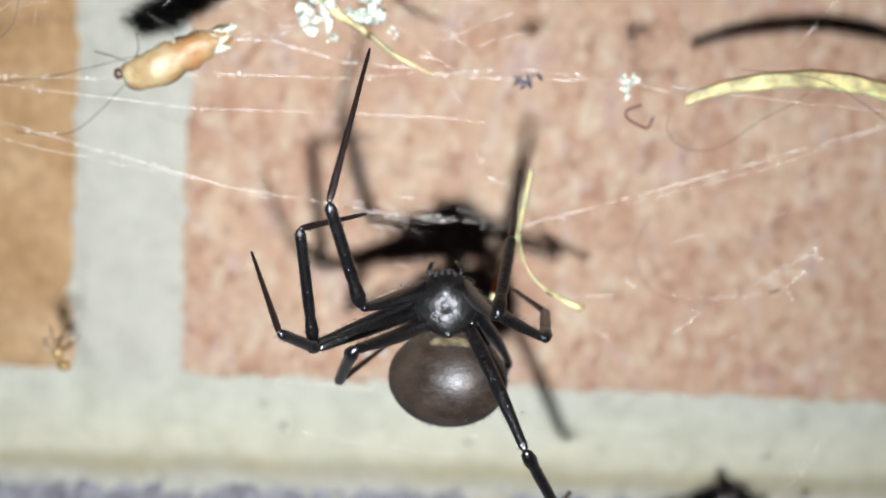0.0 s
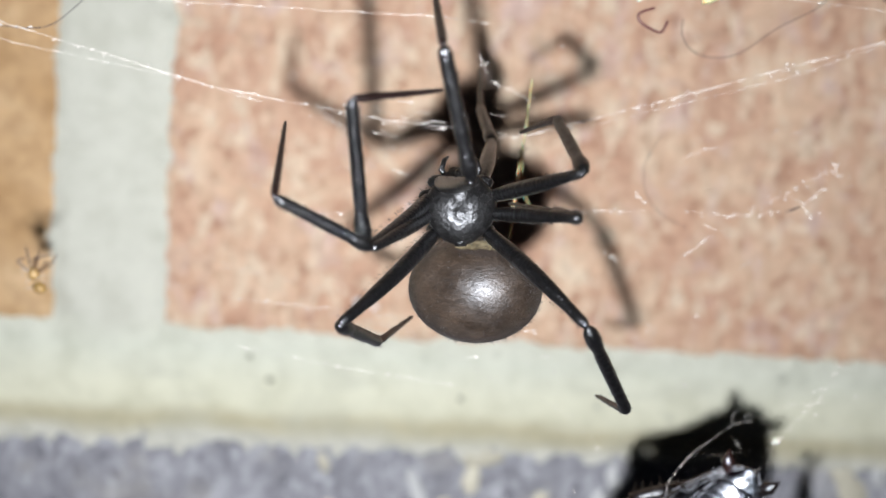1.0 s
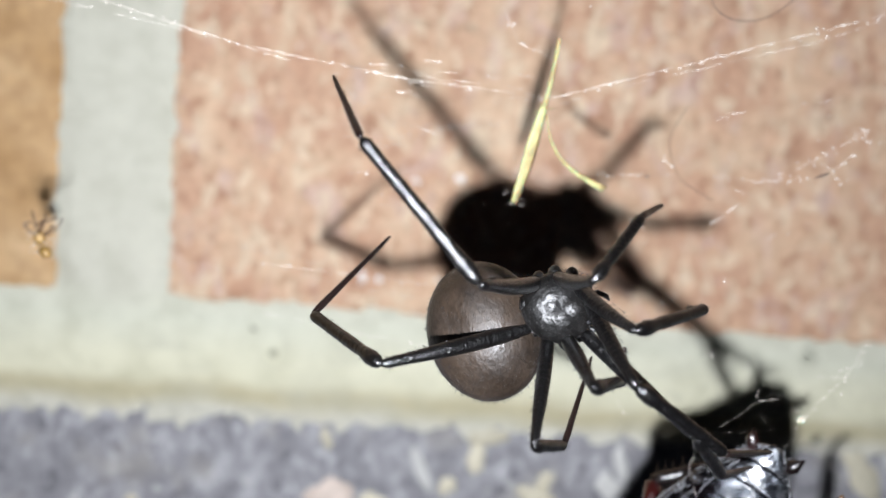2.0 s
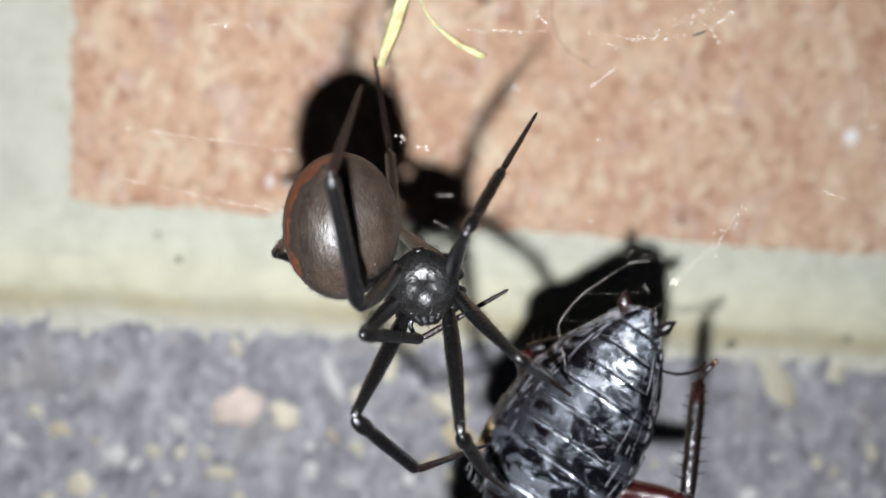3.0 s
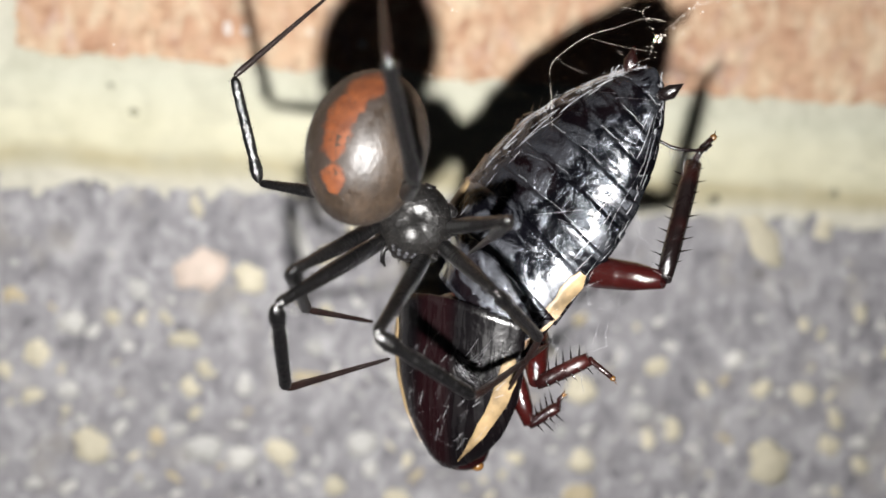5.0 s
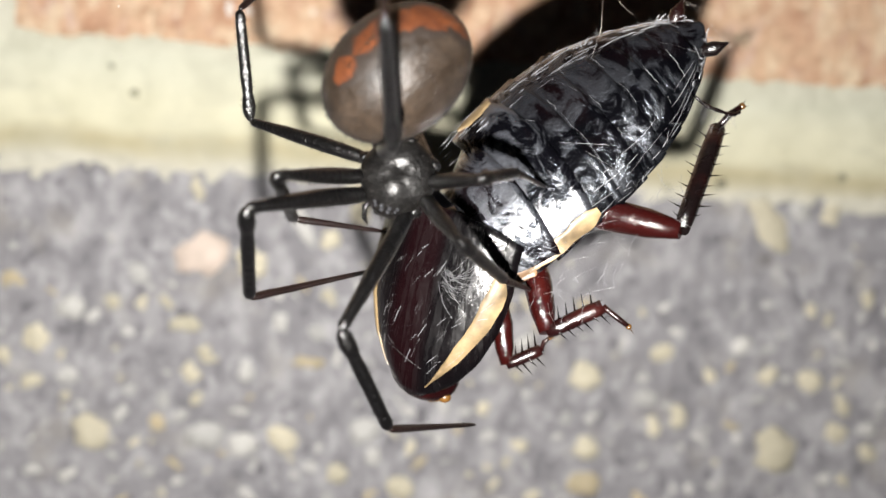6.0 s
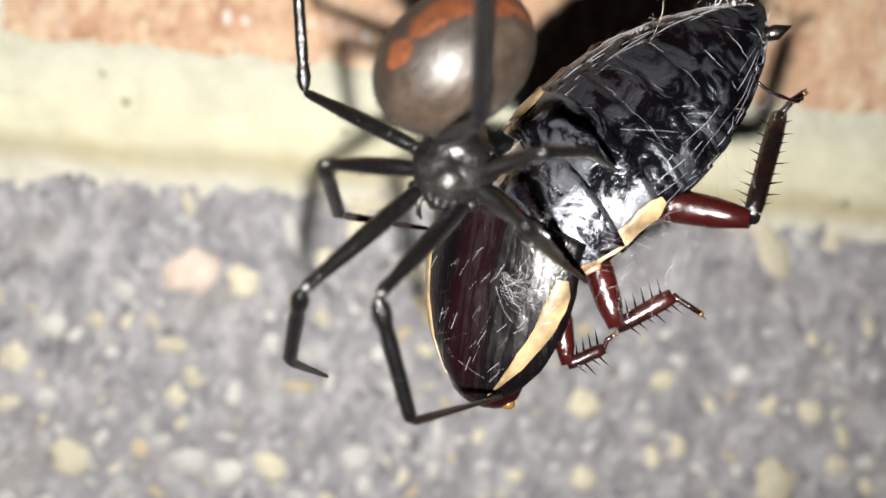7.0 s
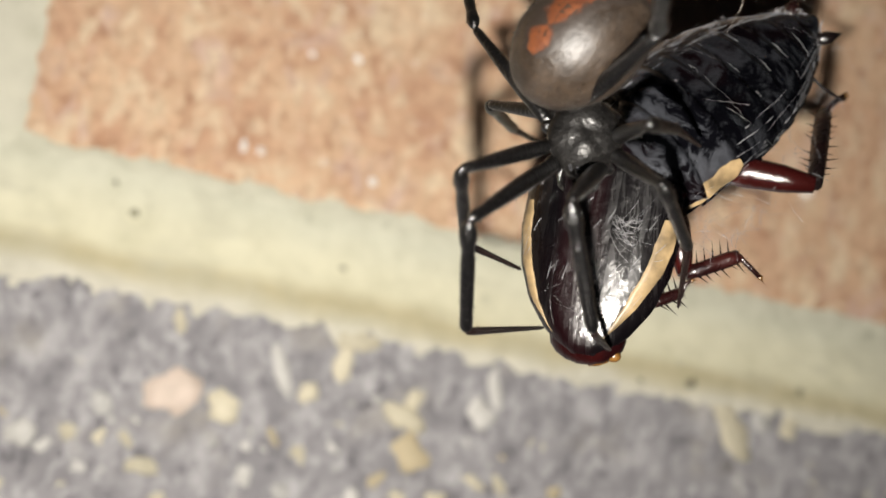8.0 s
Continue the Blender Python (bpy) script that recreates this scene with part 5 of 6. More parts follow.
def build_straw():
    """A forked straw that swings in the web; its fork is the origin."""
    straw = tagged(new("forked_straw"), "thin forked dry straw dangling from the web", "straw")
    bm = bmesh.new()
    way = curve([(0.6, 0, 4.2), (0.35, 0, 2.0), (0, 0, 0)], 5)
    strip(bm, way, [0.22 + 0.2 * k / (len(way) - 1) for k in range(len(way))], 0.06, (1, 0.2, 0))
    part("stem", bm, STRAW, straw)
    bm = bmesh.new()
    way = curve([(0, 0, 0.1), (-0.5, 0, -2.0), (-0.9, -0.1, -3.6), (-1.6, -0.2, -6.0)], 5)
    strip(bm, way, [0.5 + 0.42 * math.sin(math.pi * k / (len(way) - 1)) for k in range(len(way))], 0.08, (0.95, 0.2, -0.25))
    part("blade", bm, STRAW, straw)
    bm = bmesh.new()
    way = curve([(0, 0, 0.1), (0.9, 0.1, -2.4), (2.6, 0.1, -3.9), (4.8, 0, -4.9)], 5)
    strip(bm, way, [0.14 + 0.4 * (k / (len(way) - 1)) ** 2 for k in range(len(way))], 0.05, (0.7, 0.2, 0.7))
    part("blade", bm, STRAW, straw)
    bm = bmesh.new()
    for k in range(7):
        spike(bm, (0, 0, -0.2), (random.gauss(0, 0.7), random.gauss(0, 0.3), random.gauss(-0.3, 0.6)), 0.07)
    part("bract", bm, STRAW, straw)
    return straw



build_ground()
build_wall()
build_plinth()
TORCH = build_torch()
SPIDER = build_spider()
LEGS = SPIDER[2]
ROACH = build_roach()
build_web()
build_debris()
STRAW_THING = build_straw()
KNOT = build_knot()


def motions():
    body_rows = [
        (0, (23.92, -74.00, 25.66), (66.21, -5.82, -4.79)),
        (0.5, (24.44, -77.50, 26.65), (80.89, -4.41, -5.30)),
        (1, (24.12, -77.50, 25.85), (81.04, -4.47, -5.68)),
        (1.2, (24.26, -77.50, 25.23), (81.56, -5.13, -4.96)),
        (1.57, (26.53, -77.80, 21.65), (80.60, 29.11, -10.07)),
        (1.93, (29.54, -78.20, 16.87), (43.08, 79.38, -51.83)),
        (2.3, (31.81, -78.50, 13.29), (-73.99, 61.80, -171.40)),
        (2.5, (31.69, -79.00, 11.88), (-77.23, 51.92, -176.19)),
        (3, (32.08, -77.50, 8.38), (-80.68, 12.69, 174.64)),
        (3.5, (34.52, -75.50, 4.32), (-80.50, -0.37, 172.29)),
        (4, (35.91, -75.50, 2.51), (-80.28, -5.55, 171.57)),
        (4.5, (36.61, -75.50, -0.89), (-78.81, -15.50, 169.18)),
        (5, (35.09, -75.50, -2.77), (-78.47, -17.56, 168.12)),
        (5.2, (32.92, -75.50, -2.59), (-78.23, -19.95, 167.50)),
        (6.5, (33.85, -75.50, -2.60), (-78.85, -13.48, 168.60)),
        (7, (33.33, -75.50, -3.42), (-81.42, -12.64, 167.55)),
        (7.5, (32.26, -75.50, -1.55), (-87.41, -9.89, 166.11)),
        (8, (31.18, -75.50, -4.92), (-96.86, 2.30, 164.15)),
    ]
    abdomen_rows = [
        (0, (24.45, -72.50, 20.85), (-153.82, 71.20, -105.09)),
        (0.5, (25.44, -75.50, 22.01), (-151.95, 70.95, -103.54)),
        (1, (25.46, -75.50, 21.32), (-151.82, 71.10, -103.78)),
        (1.2, (25.56, -75.50, 20.72), (-149.97, 71.71, -101.26)),
        (2.3, (28.22, -76.00, 12.84), (95.97, -6.55, -105.62)),
        (2.5, (27.69, -75.50, 12.76), (93.91, -8.21, -91.27)),
        (3, (27.86, -76.50, 11.02), (85.26, -9.15, -41.66)),
        (3.5, (30.93, -77.00, 7.32), (81.96, -6.86, -21.78)),
        (4, (32.28, -77.00, 5.40), (80.53, -4.81, -9.72)),
        (4.5, (33.42, -77.00, 2.43), (79.20, -4.15, -7.01)),
        (5, (32.45, -77.00, 0.89), (79.38, 11.26, -7.46)),
        (5.2, (31.00, -77.00, 1.63), (77.98, 22.88, -13.17)),
        (6.5, (33.48, -77.00, 2.25), (67.80, 47.82, -28.86)),
        (7, (32.72, -77.00, 1.16), (71.73, 47.72, -27.59)),
        (7.5, (31.19, -77.00, 2.56), (84.45, 37.62, -19.21)),
        (8, (29.66, -77.00, -0.89), (96.42, 39.75, -13.77)),
    ]
    move_spider(body_rows, abdomen_rows)
    move_leg(LEGS['L1'], body_rows, [
        (0, (22.87, -72.96, 26.46), (18.98, -80.24, 26.41), (17.05, -83.58, 32.04), (18.69, -78.93, 39.40)),
        (0.5, (23.37, -76.71, 27.69), (22.59, -84.92, 27.92), (20.36, -88.54, 33.27), (20.12, -81.33, 38.41)),
        (1, (23.06, -76.71, 26.89), (23.61, -84.88, 27.87), (21.60, -88.21, 33.48), (21.66, -79.93, 36.63)),
        (1.2, (23.18, -76.73, 26.26), (23.33, -84.90, 27.43), (21.32, -88.65, 32.77), (21.30, -80.51, 36.28)),
        (2.3, (33.42, -78.11, 13.60), (32.70, -84.90, 8.97), (33.53, -80.02, 4.26), (37.46, -73.16, 0.25)),
        (2.5, (33.34, -78.67, 11.90), (31.09, -85.56, 7.96), (33.31, -79.83, 4.99), (38.99, -73.15, 3.67)),
        (3, (33.41, -77.33, 7.36), (33.49, -84.37, 3.07), (35.74, -79.03, -0.54), (38.60, -71.55, -4.35)),
        (3.5, (35.59, -75.35, 3.03), (34.76, -82.14, -1.58), (37.13, -77.26, -5.73), (40.87, -70.21, -9.57)),
        (4, (36.86, -75.35, 1.13), (35.25, -82.60, -2.48), (38.37, -77.63, -5.97), (44.09, -71.42, -8.66)),
        (4.5, (37.31, -75.38, -2.42), (34.34, -82.86, -4.23), (38.32, -79.22, -8.43), (43.58, -72.09, -8.39)),
        (5, (35.74, -75.38, -4.32), (32.83, -82.83, -6.37), (37.84, -79.91, -9.98), (42.87, -72.63, -9.41)),
        (5.2, (33.50, -75.38, -4.17), (32.37, -81.27, -9.83), (36.11, -78.19, -14.65), (41.43, -72.10, -18.26)),
        (6.5, (34.61, -75.39, -4.10), (29.96, -81.39, -7.34), (32.04, -78.45, -13.14), (37.25, -71.37, -14.23)),
        (7, (34.12, -75.36, -4.90), (29.74, -81.58, -8.08), (31.97, -78.77, -13.89), (37.48, -71.86, -14.56)),
        (7.5, (33.16, -75.27, -2.95), (28.98, -81.76, -5.84), (31.29, -78.97, -11.63), (36.75, -72.00, -11.94)),
        (8, (32.41, -75.18, -6.03), (28.56, -81.77, -9.17), (31.95, -78.39, -14.04), (36.36, -70.70, -14.11)),
    ])
    move_leg(LEGS['L2'], body_rows, [
        (0, (22.47, -73.17, 25.74), (16.64, -77.46, 23.72), (15.69, -80.98, 30.39), (19.10, -77.05, 30.82)),
        (0.5, (22.98, -76.74, 26.94), (18.98, -82.78, 24.96), (17.76, -85.96, 31.75), (22.36, -83.61, 32.46)),
        (1, (22.66, -76.73, 26.14), (19.26, -83.18, 24.34), (18.16, -86.59, 31.05), (22.23, -83.37, 31.60)),
        (1.2, (22.79, -76.75, 25.51), (19.12, -82.94, 23.33), (17.87, -86.10, 30.13), (21.95, -82.97, 31.02)),
        (2.3, (33.00, -77.92, 14.31), (34.22, -83.90, 9.93), (35.62, -76.45, 9.49), (36.55, -71.35, 10.16)),
        (2.5, (33.06, -78.48, 12.68), (33.89, -82.69, 6.52), (36.14, -76.34, 3.01), (38.83, -72.63, 0.51)),
        (3, (33.71, -77.19, 8.14), (35.90, -84.21, 6.64), (38.79, -77.65, 4.12), (41.13, -73.48, 2.04)),
        (3.5, (36.06, -75.24, 3.73), (37.93, -82.40, 2.39), (41.10, -75.99, -0.19), (43.48, -72.12, -2.76)),
        (4, (37.40, -75.26, 1.78), (40.18, -81.96, -0.15), (43.86, -76.32, -3.66), (46.42, -72.19, -5.59)),
        (4.5, (37.96, -75.31, -1.87), (39.11, -82.70, -2.54), (42.41, -76.88, -6.15), (42.13, -73.04, -9.68)),
        (5, (36.40, -75.33, -3.79), (37.96, -82.65, -4.44), (41.38, -76.85, -7.96), (40.83, -73.29, -11.74)),
        (5.2, (34.19, -75.33, -3.67), (34.56, -82.73, -4.90), (38.21, -76.81, -7.97), (40.67, -72.26, -8.66)),
        (6.5, (35.23, -75.33, -3.53), (36.02, -82.79, -3.75), (39.08, -76.38, -6.46), (41.37, -72.08, -8.34)),
        (7, (34.74, -75.33, -4.31), (34.97, -82.82, -4.80), (38.32, -76.36, -7.01), (41.04, -72.22, -8.65)),
        (7.5, (33.73, -75.32, -2.32), (33.14, -82.81, -2.48), (37.16, -77.03, -5.36), (40.69, -74.70, -8.41)),
        (8, (32.80, -75.33, -5.29), (32.26, -82.38, -7.81), (36.84, -76.45, -9.09), (38.93, -72.29, -11.44)),
    ])
    move_leg(LEGS['L3'], body_rows, [
        (0, (22.52, -73.52, 24.96), (16.86, -78.09, 23.64), (15.02, -82.92, 25.54), (13.15, -77.11, 28.50)),
        (0.5, (23.03, -76.88, 26.09), (19.38, -83.17, 24.78), (15.80, -86.81, 26.82), (15.44, -80.74, 29.84)),
        (1, (22.71, -76.87, 25.29), (19.62, -83.52, 24.42), (15.24, -85.94, 26.70), (15.35, -79.77, 29.53)),
        (1.2, (22.85, -76.88, 24.66), (19.31, -83.25, 23.40), (15.13, -85.82, 25.89), (15.39, -79.91, 29.21)),
        (2.3, (32.25, -77.80, 14.70), (32.93, -85.09, 13.70), (34.98, -79.99, 13.52), (37.30, -73.61, 13.34)),
        (2.5, (32.39, -78.34, 13.20), (35.46, -84.38, 16.14), (39.18, -80.36, 16.60), (42.69, -74.57, 16.19)),
        (3, (33.53, -77.03, 8.97), (33.04, -83.67, 12.19), (35.20, -79.25, 14.66), (37.74, -73.51, 17.24)),
        (3.5, (36.09, -75.11, 4.57), (37.70, -82.13, 6.22), (39.46, -76.97, 5.47), (42.08, -70.74, 4.86)),
        (4, (37.50, -75.13, 2.63), (39.33, -81.91, 4.90), (39.97, -76.82, 2.93), (39.99, -70.51, 0.43)),
        (4.5, (38.21, -75.19, -1.05), (39.52, -81.50, 2.55), (39.96, -76.40, 0.55), (40.20, -69.93, -1.51)),
        (5, (36.69, -75.21, -2.99), (38.28, -82.23, -1.29), (38.58, -77.01, -3.02), (38.65, -70.57, -5.17)),
        (5.2, (34.51, -75.23, -2.88), (35.55, -82.47, -1.87), (37.64, -77.41, -2.40), (39.97, -71.23, -3.95)),
        (6.5, (35.46, -75.20, -2.71), (36.58, -82.37, -1.32), (39.36, -77.63, -1.42), (42.61, -71.80, -2.67)),
        (7, (34.95, -75.24, -3.48), (35.44, -82.47, -2.00), (38.58, -77.96, -2.13), (41.86, -72.10, -3.14)),
        (7.5, (33.89, -75.32, -1.48), (33.25, -82.61, -0.43), (36.19, -77.95, -0.41), (39.61, -72.10, -0.70)),
        (8, (32.74, -75.42, -4.44), (31.11, -82.56, -5.46), (34.44, -78.36, -4.20), (38.44, -72.96, -3.23)),
    ])
    move_leg(LEGS['L4'], body_rows, [
        (0, (22.94, -73.92, 24.30), (18.63, -81.55, 24.52), (18.15, -74.24, 20.89), (21.57, -67.98, 22.00)),
        (0.5, (23.45, -77.10, 25.35), (18.35, -83.45, 22.14), (20.93, -75.74, 21.18), (22.81, -68.79, 20.79)),
        (1, (23.13, -77.09, 24.55), (18.35, -83.42, 20.85), (20.64, -75.97, 18.36), (22.90, -69.12, 18.29)),
        (1.2, (23.28, -77.09, 23.92), (18.17, -83.20, 20.29), (19.84, -75.66, 17.59), (22.84, -69.18, 18.66)),
        (2.3, (31.37, -77.76, 14.73), (27.41, -85.57, 14.96), (25.90, -89.16, 22.16), (25.84, -84.26, 27.46)),
        (2.5, (31.54, -78.27, 13.39), (28.34, -85.45, 17.25), (28.69, -77.56, 19.39), (29.45, -72.81, 24.78)),
        (3, (33.00, -76.90, 9.65), (31.25, -68.33, 10.02), (31.19, -60.96, 13.57), (30.00, -56.87, 19.40)),
        (3.5, (35.73, -74.97, 5.36), (32.31, -66.93, 4.83), (31.88, -58.77, 5.23), (31.28, -51.59, 5.73)),
        (4, (37.21, -75.00, 3.45), (34.23, -66.77, 3.05), (34.26, -58.61, 3.53), (34.06, -51.41, 4.08)),
        (4.5, (38.07, -75.05, -0.20), (35.38, -66.73, 0.17), (35.45, -58.56, 0.67), (35.29, -51.37, 1.26)),
        (5, (36.59, -75.08, -2.13), (34.22, -66.70, -1.15), (34.16, -58.55, -0.46), (33.89, -51.37, 0.29)),
        (5.2, (34.45, -75.10, -2.01), (32.53, -66.76, -0.14), (32.29, -58.62, 0.68), (31.86, -51.47, 1.56)),
        (6.5, (35.29, -75.06, -1.86), (35.78, -66.90, 1.29), (36.21, -58.85, 2.63), (36.37, -51.75, 3.94)),
        (7, (34.77, -75.14, -2.63), (35.48, -66.99, 0.52), (36.26, -58.99, 2.03), (36.71, -51.94, 3.50)),
        (7.5, (33.65, -75.28, -0.63), (29.43, -67.64, 0.15), (32.62, -60.13, -0.50), (36.60, -54.11, -0.79)),
        (8, (32.31, -75.45, -3.67), (28.61, -67.61, -2.41), (32.56, -60.48, -1.67), (36.90, -54.78, -0.82)),
    ])
    move_leg(LEGS['R4'], body_rows, [
        (0, (25.16, -74.11, 24.53), (27.90, -80.55, 19.25), (30.99, -75.00, 14.11), (33.27, -68.30, 12.68)),
        (0.5, (25.67, -77.30, 25.53), (29.21, -84.38, 21.77), (32.71, -79.43, 16.27), (33.33, -72.40, 14.76)),
        (1, (25.36, -77.31, 24.73), (29.47, -84.36, 21.56), (33.14, -79.35, 16.23), (33.31, -72.24, 15.02)),
        (1.2, (25.51, -77.28, 24.12), (29.24, -84.45, 20.75), (33.15, -79.59, 15.46), (33.59, -72.42, 14.77)),
        (2.3, (30.32, -77.92, 12.76), (22.37, -80.25, 15.58), (21.50, -72.92, 19.10), (27.86, -70.74, 21.73)),
        (2.5, (30.16, -78.36, 11.62), (24.32, -84.66, 13.33), (21.30, -77.97, 16.95), (24.68, -72.25, 19.77)),
        (3, (30.83, -76.70, 9.16), (28.47, -85.13, 8.78), (26.72, -90.22, 14.94), (27.96, -83.92, 18.24)),
        (3.5, (33.51, -74.67, 5.38), (32.71, -83.25, 6.96), (30.49, -89.25, 12.07), (29.94, -84.68, 17.63)),
        (4, (35.01, -74.67, 3.66), (34.66, -83.09, 6.07), (31.96, -88.90, 11.16), (31.38, -83.04, 15.35)),
        (4.5, (35.95, -74.65, 0.40), (35.85, -83.21, 2.27), (33.36, -88.81, 7.68), (32.79, -82.50, 11.15)),
        (5, (34.50, -74.64, -1.45), (34.04, -83.22, 0.23), (32.04, -89.18, 5.46), (32.09, -82.80, 8.85)),
        (5.2, (32.39, -74.64, -1.25), (31.49, -83.28, -0.09), (30.03, -89.47, 5.06), (30.18, -82.91, 8.07)),
        (6.5, (33.16, -74.63, -1.34), (32.88, -83.33, -0.34), (31.69, -89.86, 4.44), (32.09, -83.73, 8.23)),
        (7, (32.63, -74.66, -2.14), (32.74, -83.35, -1.01), (31.03, -90.01, 3.42), (31.84, -83.90, 7.16)),
        (7.5, (31.51, -74.75, -0.25), (31.65, -83.31, 1.59), (29.15, -89.75, 5.98), (30.17, -84.10, 10.36)),
        (8, (30.16, -74.84, -3.76), (30.46, -83.40, -1.95), (26.98, -90.81, -1.92), (28.36, -85.96, 3.25)),
    ])
    move_leg(LEGS['R1'], body_rows, [
        (0, (24.95, -73.13, 26.68), (25.76, -81.34, 26.48), (27.09, -75.50, 29.77), (28.58, -67.32, 32.83)),
        (0.5, (25.46, -76.90, 27.85), (26.21, -68.70, 27.49), (26.25, -61.90, 28.21), (27.37, -53.62, 31.15)),
        (1, (25.14, -76.91, 27.06), (26.65, -68.96, 28.63), (26.74, -62.32, 30.25), (27.65, -53.84, 32.64)),
        (1.2, (25.26, -76.91, 26.45), (26.34, -68.95, 28.32), (25.91, -62.55, 30.68), (26.66, -54.11, 33.25)),
        (2.3, (32.44, -78.26, 11.75), (31.70, -86.36, 10.39), (32.60, -81.75, 5.43), (36.31, -74.46, 2.01)),
        (2.5, (32.05, -78.76, 10.25), (29.70, -86.51, 8.70), (32.03, -80.48, 6.51), (37.15, -73.31, 7.52)),
        (3, (31.37, -77.14, 6.90), (28.64, -84.18, 3.57), (32.22, -79.83, -0.29), (37.17, -72.53, -1.21)),
        (3.5, (33.51, -75.07, 3.04), (29.95, -81.77, -0.20), (33.68, -77.14, -3.57), (38.64, -69.97, -1.98)),
        (4, (34.80, -75.04, 1.33), (31.62, -80.33, -4.15), (33.11, -76.26, -9.43), (37.78, -69.31, -12.33)),
        (4.5, (35.32, -75.00, -1.86), (30.61, -80.73, -5.45), (31.69, -76.64, -10.81), (36.82, -69.58, -12.32)),
        (5, (33.78, -74.97, -3.69), (28.59, -81.07, -5.68), (29.26, -76.69, -10.88), (34.88, -69.85, -11.27)),
        (5.2, (31.58, -74.96, -3.45), (26.34, -81.33, -3.57), (26.87, -76.50, -8.37), (33.25, -70.36, -8.12)),
        (6.5, (32.60, -74.99, -3.61), (26.85, -80.90, -3.44), (27.01, -76.30, -8.49), (33.87, -70.72, -7.95)),
        (7, (32.12, -74.91, -4.44), (26.91, -79.97, -8.35), (26.97, -74.62, -12.59), (29.49, -66.59, -15.36)),
        (7.5, (31.16, -74.77, -2.59), (26.18, -79.51, -7.16), (29.42, -74.51, -10.50), (33.75, -66.79, -10.87)),
        (8, (30.39, -74.61, -6.11), (25.19, -79.28, -10.50), (27.42, -74.48, -14.82), (33.54, -68.21, -13.47)),
    ])
    move_leg(LEGS['R2'], body_rows, [
        (0, (25.44, -73.42, 26.05), (28.51, -80.23, 25.24), (29.83, -72.74, 25.12), (28.57, -67.69, 25.49)),
        (0.5, (25.96, -77.02, 27.17), (28.93, -83.71, 28.84), (29.36, -76.38, 30.83), (27.45, -71.71, 29.53)),
        (1, (25.64, -77.03, 26.37), (28.85, -83.49, 28.46), (28.81, -76.16, 30.46), (27.85, -71.15, 29.34)),
        (1.2, (25.76, -77.01, 25.78), (28.88, -83.68, 27.26), (28.92, -76.53, 29.84), (27.17, -71.75, 28.71)),
        (2.3, (31.60, -78.14, 11.67), (31.23, -85.64, 11.56), (33.45, -78.70, 9.39), (35.39, -73.86, 9.11)),
        (2.5, (31.22, -78.60, 10.32), (28.72, -85.68, 10.02), (31.51, -78.92, 7.96), (34.15, -74.46, 7.33)),
        (3, (30.79, -76.92, 7.48), (28.74, -84.14, 7.39), (32.15, -77.55, 5.74), (36.56, -76.47, 8.32)),
        (3.5, (33.09, -74.84, 3.75), (31.89, -82.24, 3.32), (34.64, -75.78, 0.42), (38.50, -72.35, -0.34)),
        (4, (34.44, -74.82, 2.07), (31.05, -81.18, -0.03), (32.64, -74.69, -3.65), (35.74, -71.09, -5.81)),
        (4.5, (35.12, -74.76, -1.06), (30.91, -80.88, -2.22), (32.06, -74.19, -5.64), (35.53, -70.74, -7.44)),
        (5, (33.60, -74.74, -2.89), (29.17, -80.65, -4.25), (30.13, -73.92, -7.66), (33.79, -70.48, -9.08)),
        (5.2, (31.44, -74.72, -2.64), (27.60, -81.14, -1.95), (28.45, -74.32, -5.18), (33.12, -72.13, -5.98)),
        (6.5, (32.37, -74.75, -2.83), (27.90, -80.75, -2.16), (29.04, -73.79, -4.99), (33.85, -71.93, -5.76)),
        (7, (31.88, -74.70, -3.65), (27.35, -80.67, -3.21), (28.75, -73.74, -6.00), (33.50, -71.69, -6.68)),
        (7.5, (30.86, -74.61, -1.81), (25.72, -80.08, -2.01), (27.61, -73.19, -4.61), (32.75, -72.34, -4.38)),
        (8, (29.92, -74.51, -5.41), (24.56, -78.84, -8.39), (27.39, -72.13, -10.55), (31.50, -68.92, -10.80)),
    ])
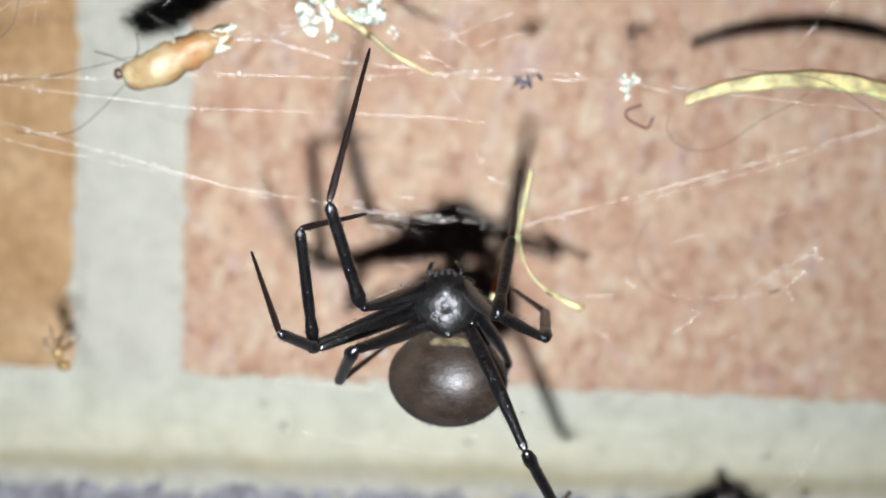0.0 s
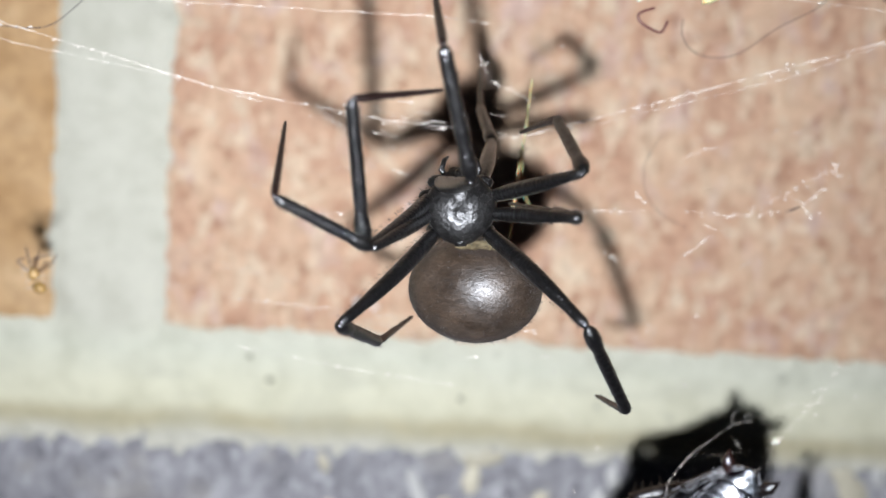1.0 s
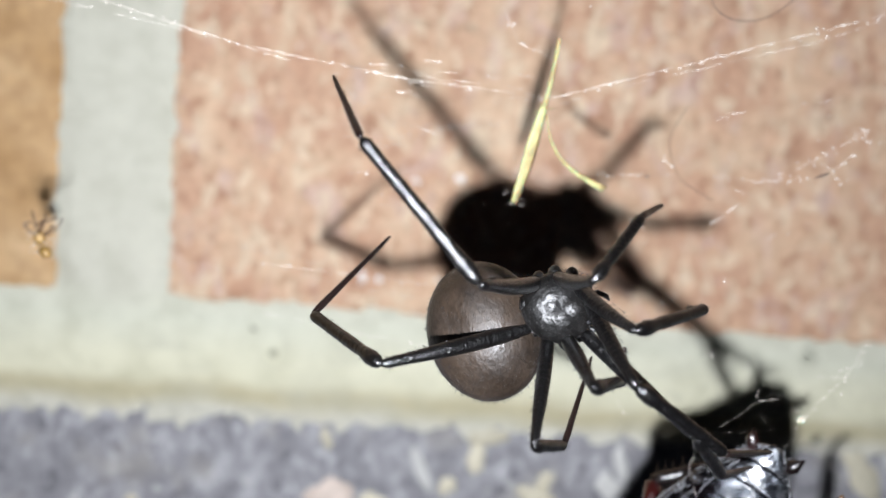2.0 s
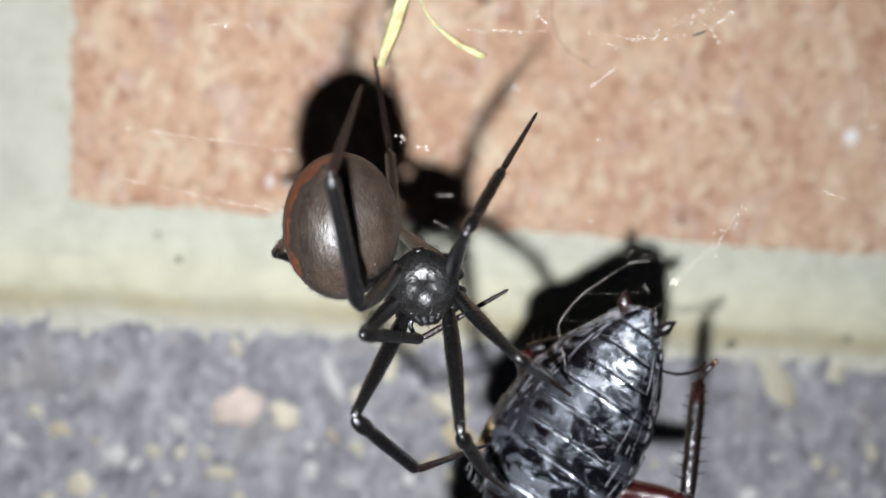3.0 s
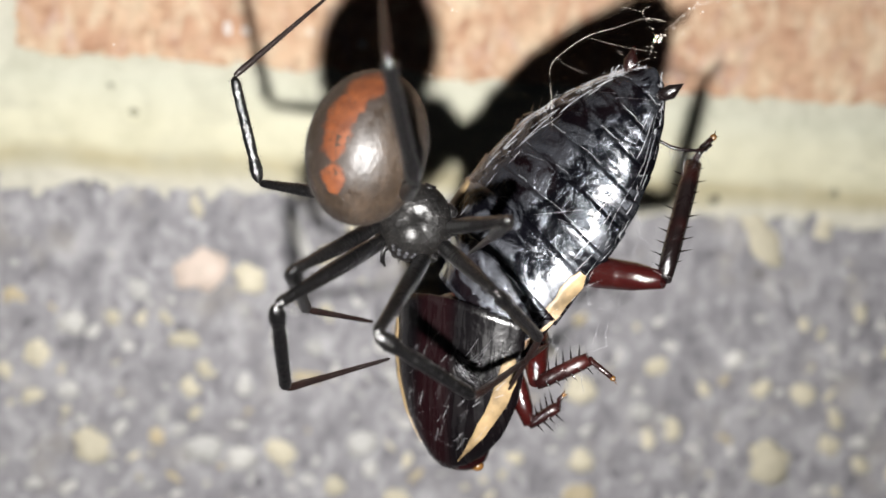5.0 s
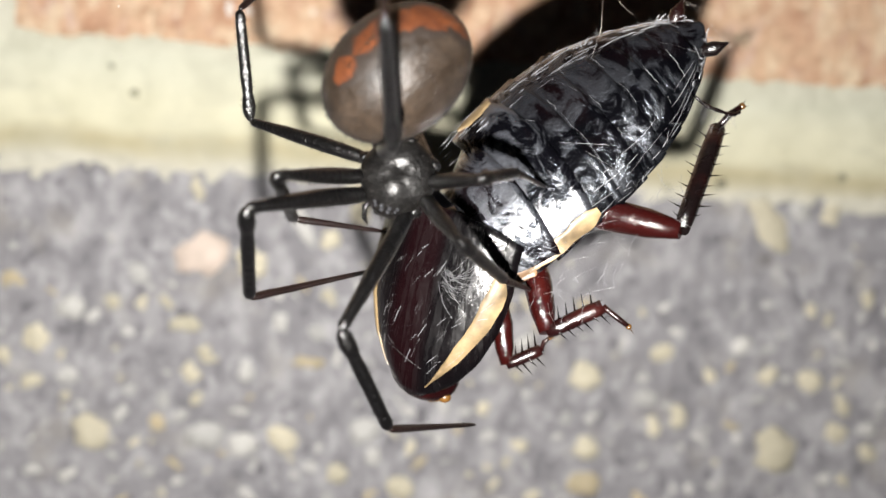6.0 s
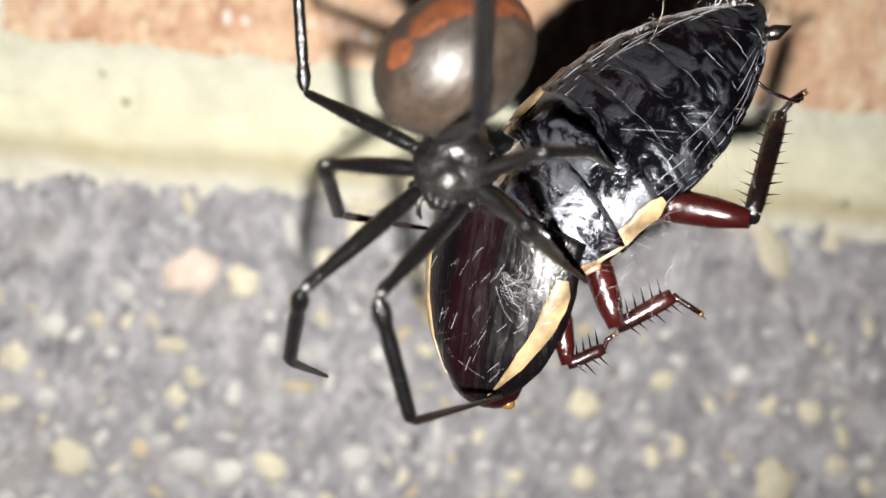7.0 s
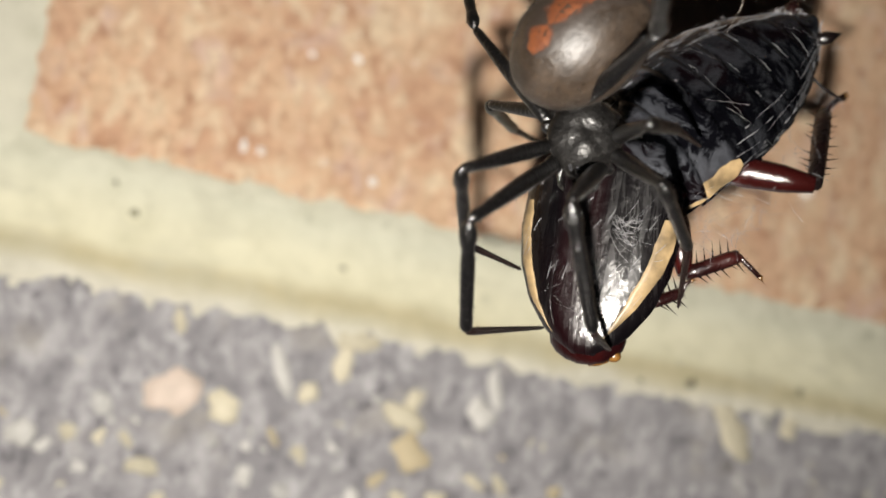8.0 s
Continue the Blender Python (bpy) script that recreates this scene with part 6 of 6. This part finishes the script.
    move_leg(LEGS['R3'], body_rows, [
        (0, (25.49, -73.77, 25.26), (28.60, -68.57, 21.03), (28.74, -63.81, 18.28), (28.97, -57.53, 15.70)),
        (0.5, (26.01, -77.16, 26.32), (29.06, -83.83, 27.19), (29.21, -78.35, 26.72), (27.56, -71.78, 26.31)),
        (1, (25.69, -77.17, 25.53), (28.71, -83.85, 26.40), (28.65, -78.37, 25.98), (27.48, -71.70, 25.48)),
        (1.2, (25.83, -77.14, 24.93), (28.92, -83.86, 24.87), (29.35, -78.38, 25.09), (27.51, -71.84, 25.20)),
        (2.3, (30.85, -78.01, 12.06), (27.53, -83.59, 8.53), (29.66, -79.14, 6.10), (33.84, -74.58, 8.89)),
        (2.5, (30.55, -78.46, 10.84), (25.82, -83.64, 8.51), (28.01, -78.72, 7.43), (31.82, -73.16, 8.30)),
        (3, (30.62, -76.76, 8.31), (24.71, -72.34, 8.67), (24.93, -66.86, 8.39), (26.76, -60.91, 11.12)),
        (3.5, (33.12, -74.70, 4.59), (26.55, -77.95, 5.56), (24.75, -75.39, 10.09), (30.24, -73.51, 13.62)),
        (4, (34.55, -74.69, 2.92), (28.26, -71.04, 1.60), (25.68, -70.60, 6.43), (31.11, -69.75, 10.42)),
        (4.5, (35.37, -74.64, -0.25), (28.67, -71.55, 0.06), (27.36, -71.78, 5.40), (32.23, -72.15, 10.11)),
        (5, (33.89, -74.62, -2.09), (27.54, -70.84, -1.90), (26.07, -70.63, 3.39), (30.62, -67.93, 7.64)),
        (5.2, (31.76, -74.62, -1.85), (25.72, -70.51, -0.70), (24.61, -70.48, 4.69), (27.41, -64.65, 6.76)),
        (6.5, (32.60, -74.63, -2.01), (27.13, -69.75, -1.04), (26.56, -69.92, 4.43), (29.62, -65.04, 8.03)),
        (7, (32.09, -74.61, -2.82), (27.09, -69.54, -0.85), (26.30, -69.91, 4.58), (29.53, -65.05, 8.05)),
        (7.5, (31.02, -74.61, -0.96), (26.36, -70.02, 2.48), (25.68, -70.84, 7.87), (28.04, -66.74, 12.75)),
        (8, (29.86, -74.60, -4.56), (26.31, -70.51, 0.47), (25.94, -67.06, 4.73), (28.41, -63.17, 9.73)),
    ])
    move_roach([
        (0, (39.97, -67.18, -0.17), (-83.85, -24.67, 152.21), 20.4, -10, 14.0, 0.4, 0.7),
        (1.2, (39.97, -67.18, -0.17), (-83.85, -24.67, 152.21), 20.4, -10, 14.0, 0.4, 0.7),
        (2.3, (42.07, -67.18, -3.87), (-83.85, -24.67, 152.21), 20.4, -10, 14.0, 0.4, 0.7),
        (3, (42.07, -67.18, -3.87), (-83.85, -24.67, 152.21), 20.4, -10, 14.0, 0.4, 0.7),
        (3.5, (42.07, -67.18, -3.87), (-83.85, -24.67, 152.21), 20.4, -10, 14.0, 0.4, 0.7),
        (4, (41.90, -67.70, -3.82), (-85.90, -25.70, 146.00), 22.1, -10.0, 14.0, 0.40, 0.70),
        (4.5, (42.30, -68.00, -3.60), (-85.00, -27.20, 136.00), 37.0, -10.2, 13.7, 0.36, 0.80),
        (5, (42.11, -68.34, -4.05), (-72.12, -30.03, 137.43), 28.3, -16.2, 7.2, 0.21, 1.30),
        (5.2, (40.90, -69.30, -3.50), (-66.50, -35.30, 137.50), 27.0, -19.0, 8.0, 0.25, 1.25),
        (6.5, (42.22, -69.24, -1.98), (-56.09, -36.33, 136.45), 27.4, -22.1, 14.9, 0.48, 1.16),
        (7, (42.08, -68.62, -2.42), (-58.52, -35.60, 137.35), 26.9, -27.0, 13.5, 0.38, 1.46),
        (7.5, (40.75, -68.84, 0.24), (-60.35, -34.49, 138.59), 27.7, -27.4, 14.1, 0.33, 1.09),
        (8, (40.09, -66.77, -0.29), (-64.23, -37.23, 143.40), 37.6, -14.5, 13.8, 0.21, 2.11),
    ])
    move_straw()
    for thing in HANGING:
        walk(thing, [(t, pose(f * SAG[0] * MM, 0, f * SAG[1] * MM)) for t, f in ((0, 0), (1.2, 0), (2.3, 1), (8.0, 1))])
    walk(SPIDERLING, [(t, Matrix.Translation(at(x, -52, z))) for t, x, z in ((0, -2.2, 16.1), (1.2, -2.2, 16.1), (2.3, -1.3, 13.4), (8.0, -1.3, 13.4))])
    walk(KNOT, [(t, pose(x * MM, 0, z * MM)) for t, x, z in [(0, -2.1, 3.7), (1.2, -2.1, 3.7), (2.3, 0, 0), (4.5, 0, 0), (5.0, 0.5, -0.95), (5.2, 0.5, -0.4), (7.5, -0.5, 1.8), (8.0, -0.5, 1.8)]])
    move_torch(TORCH)


motions()
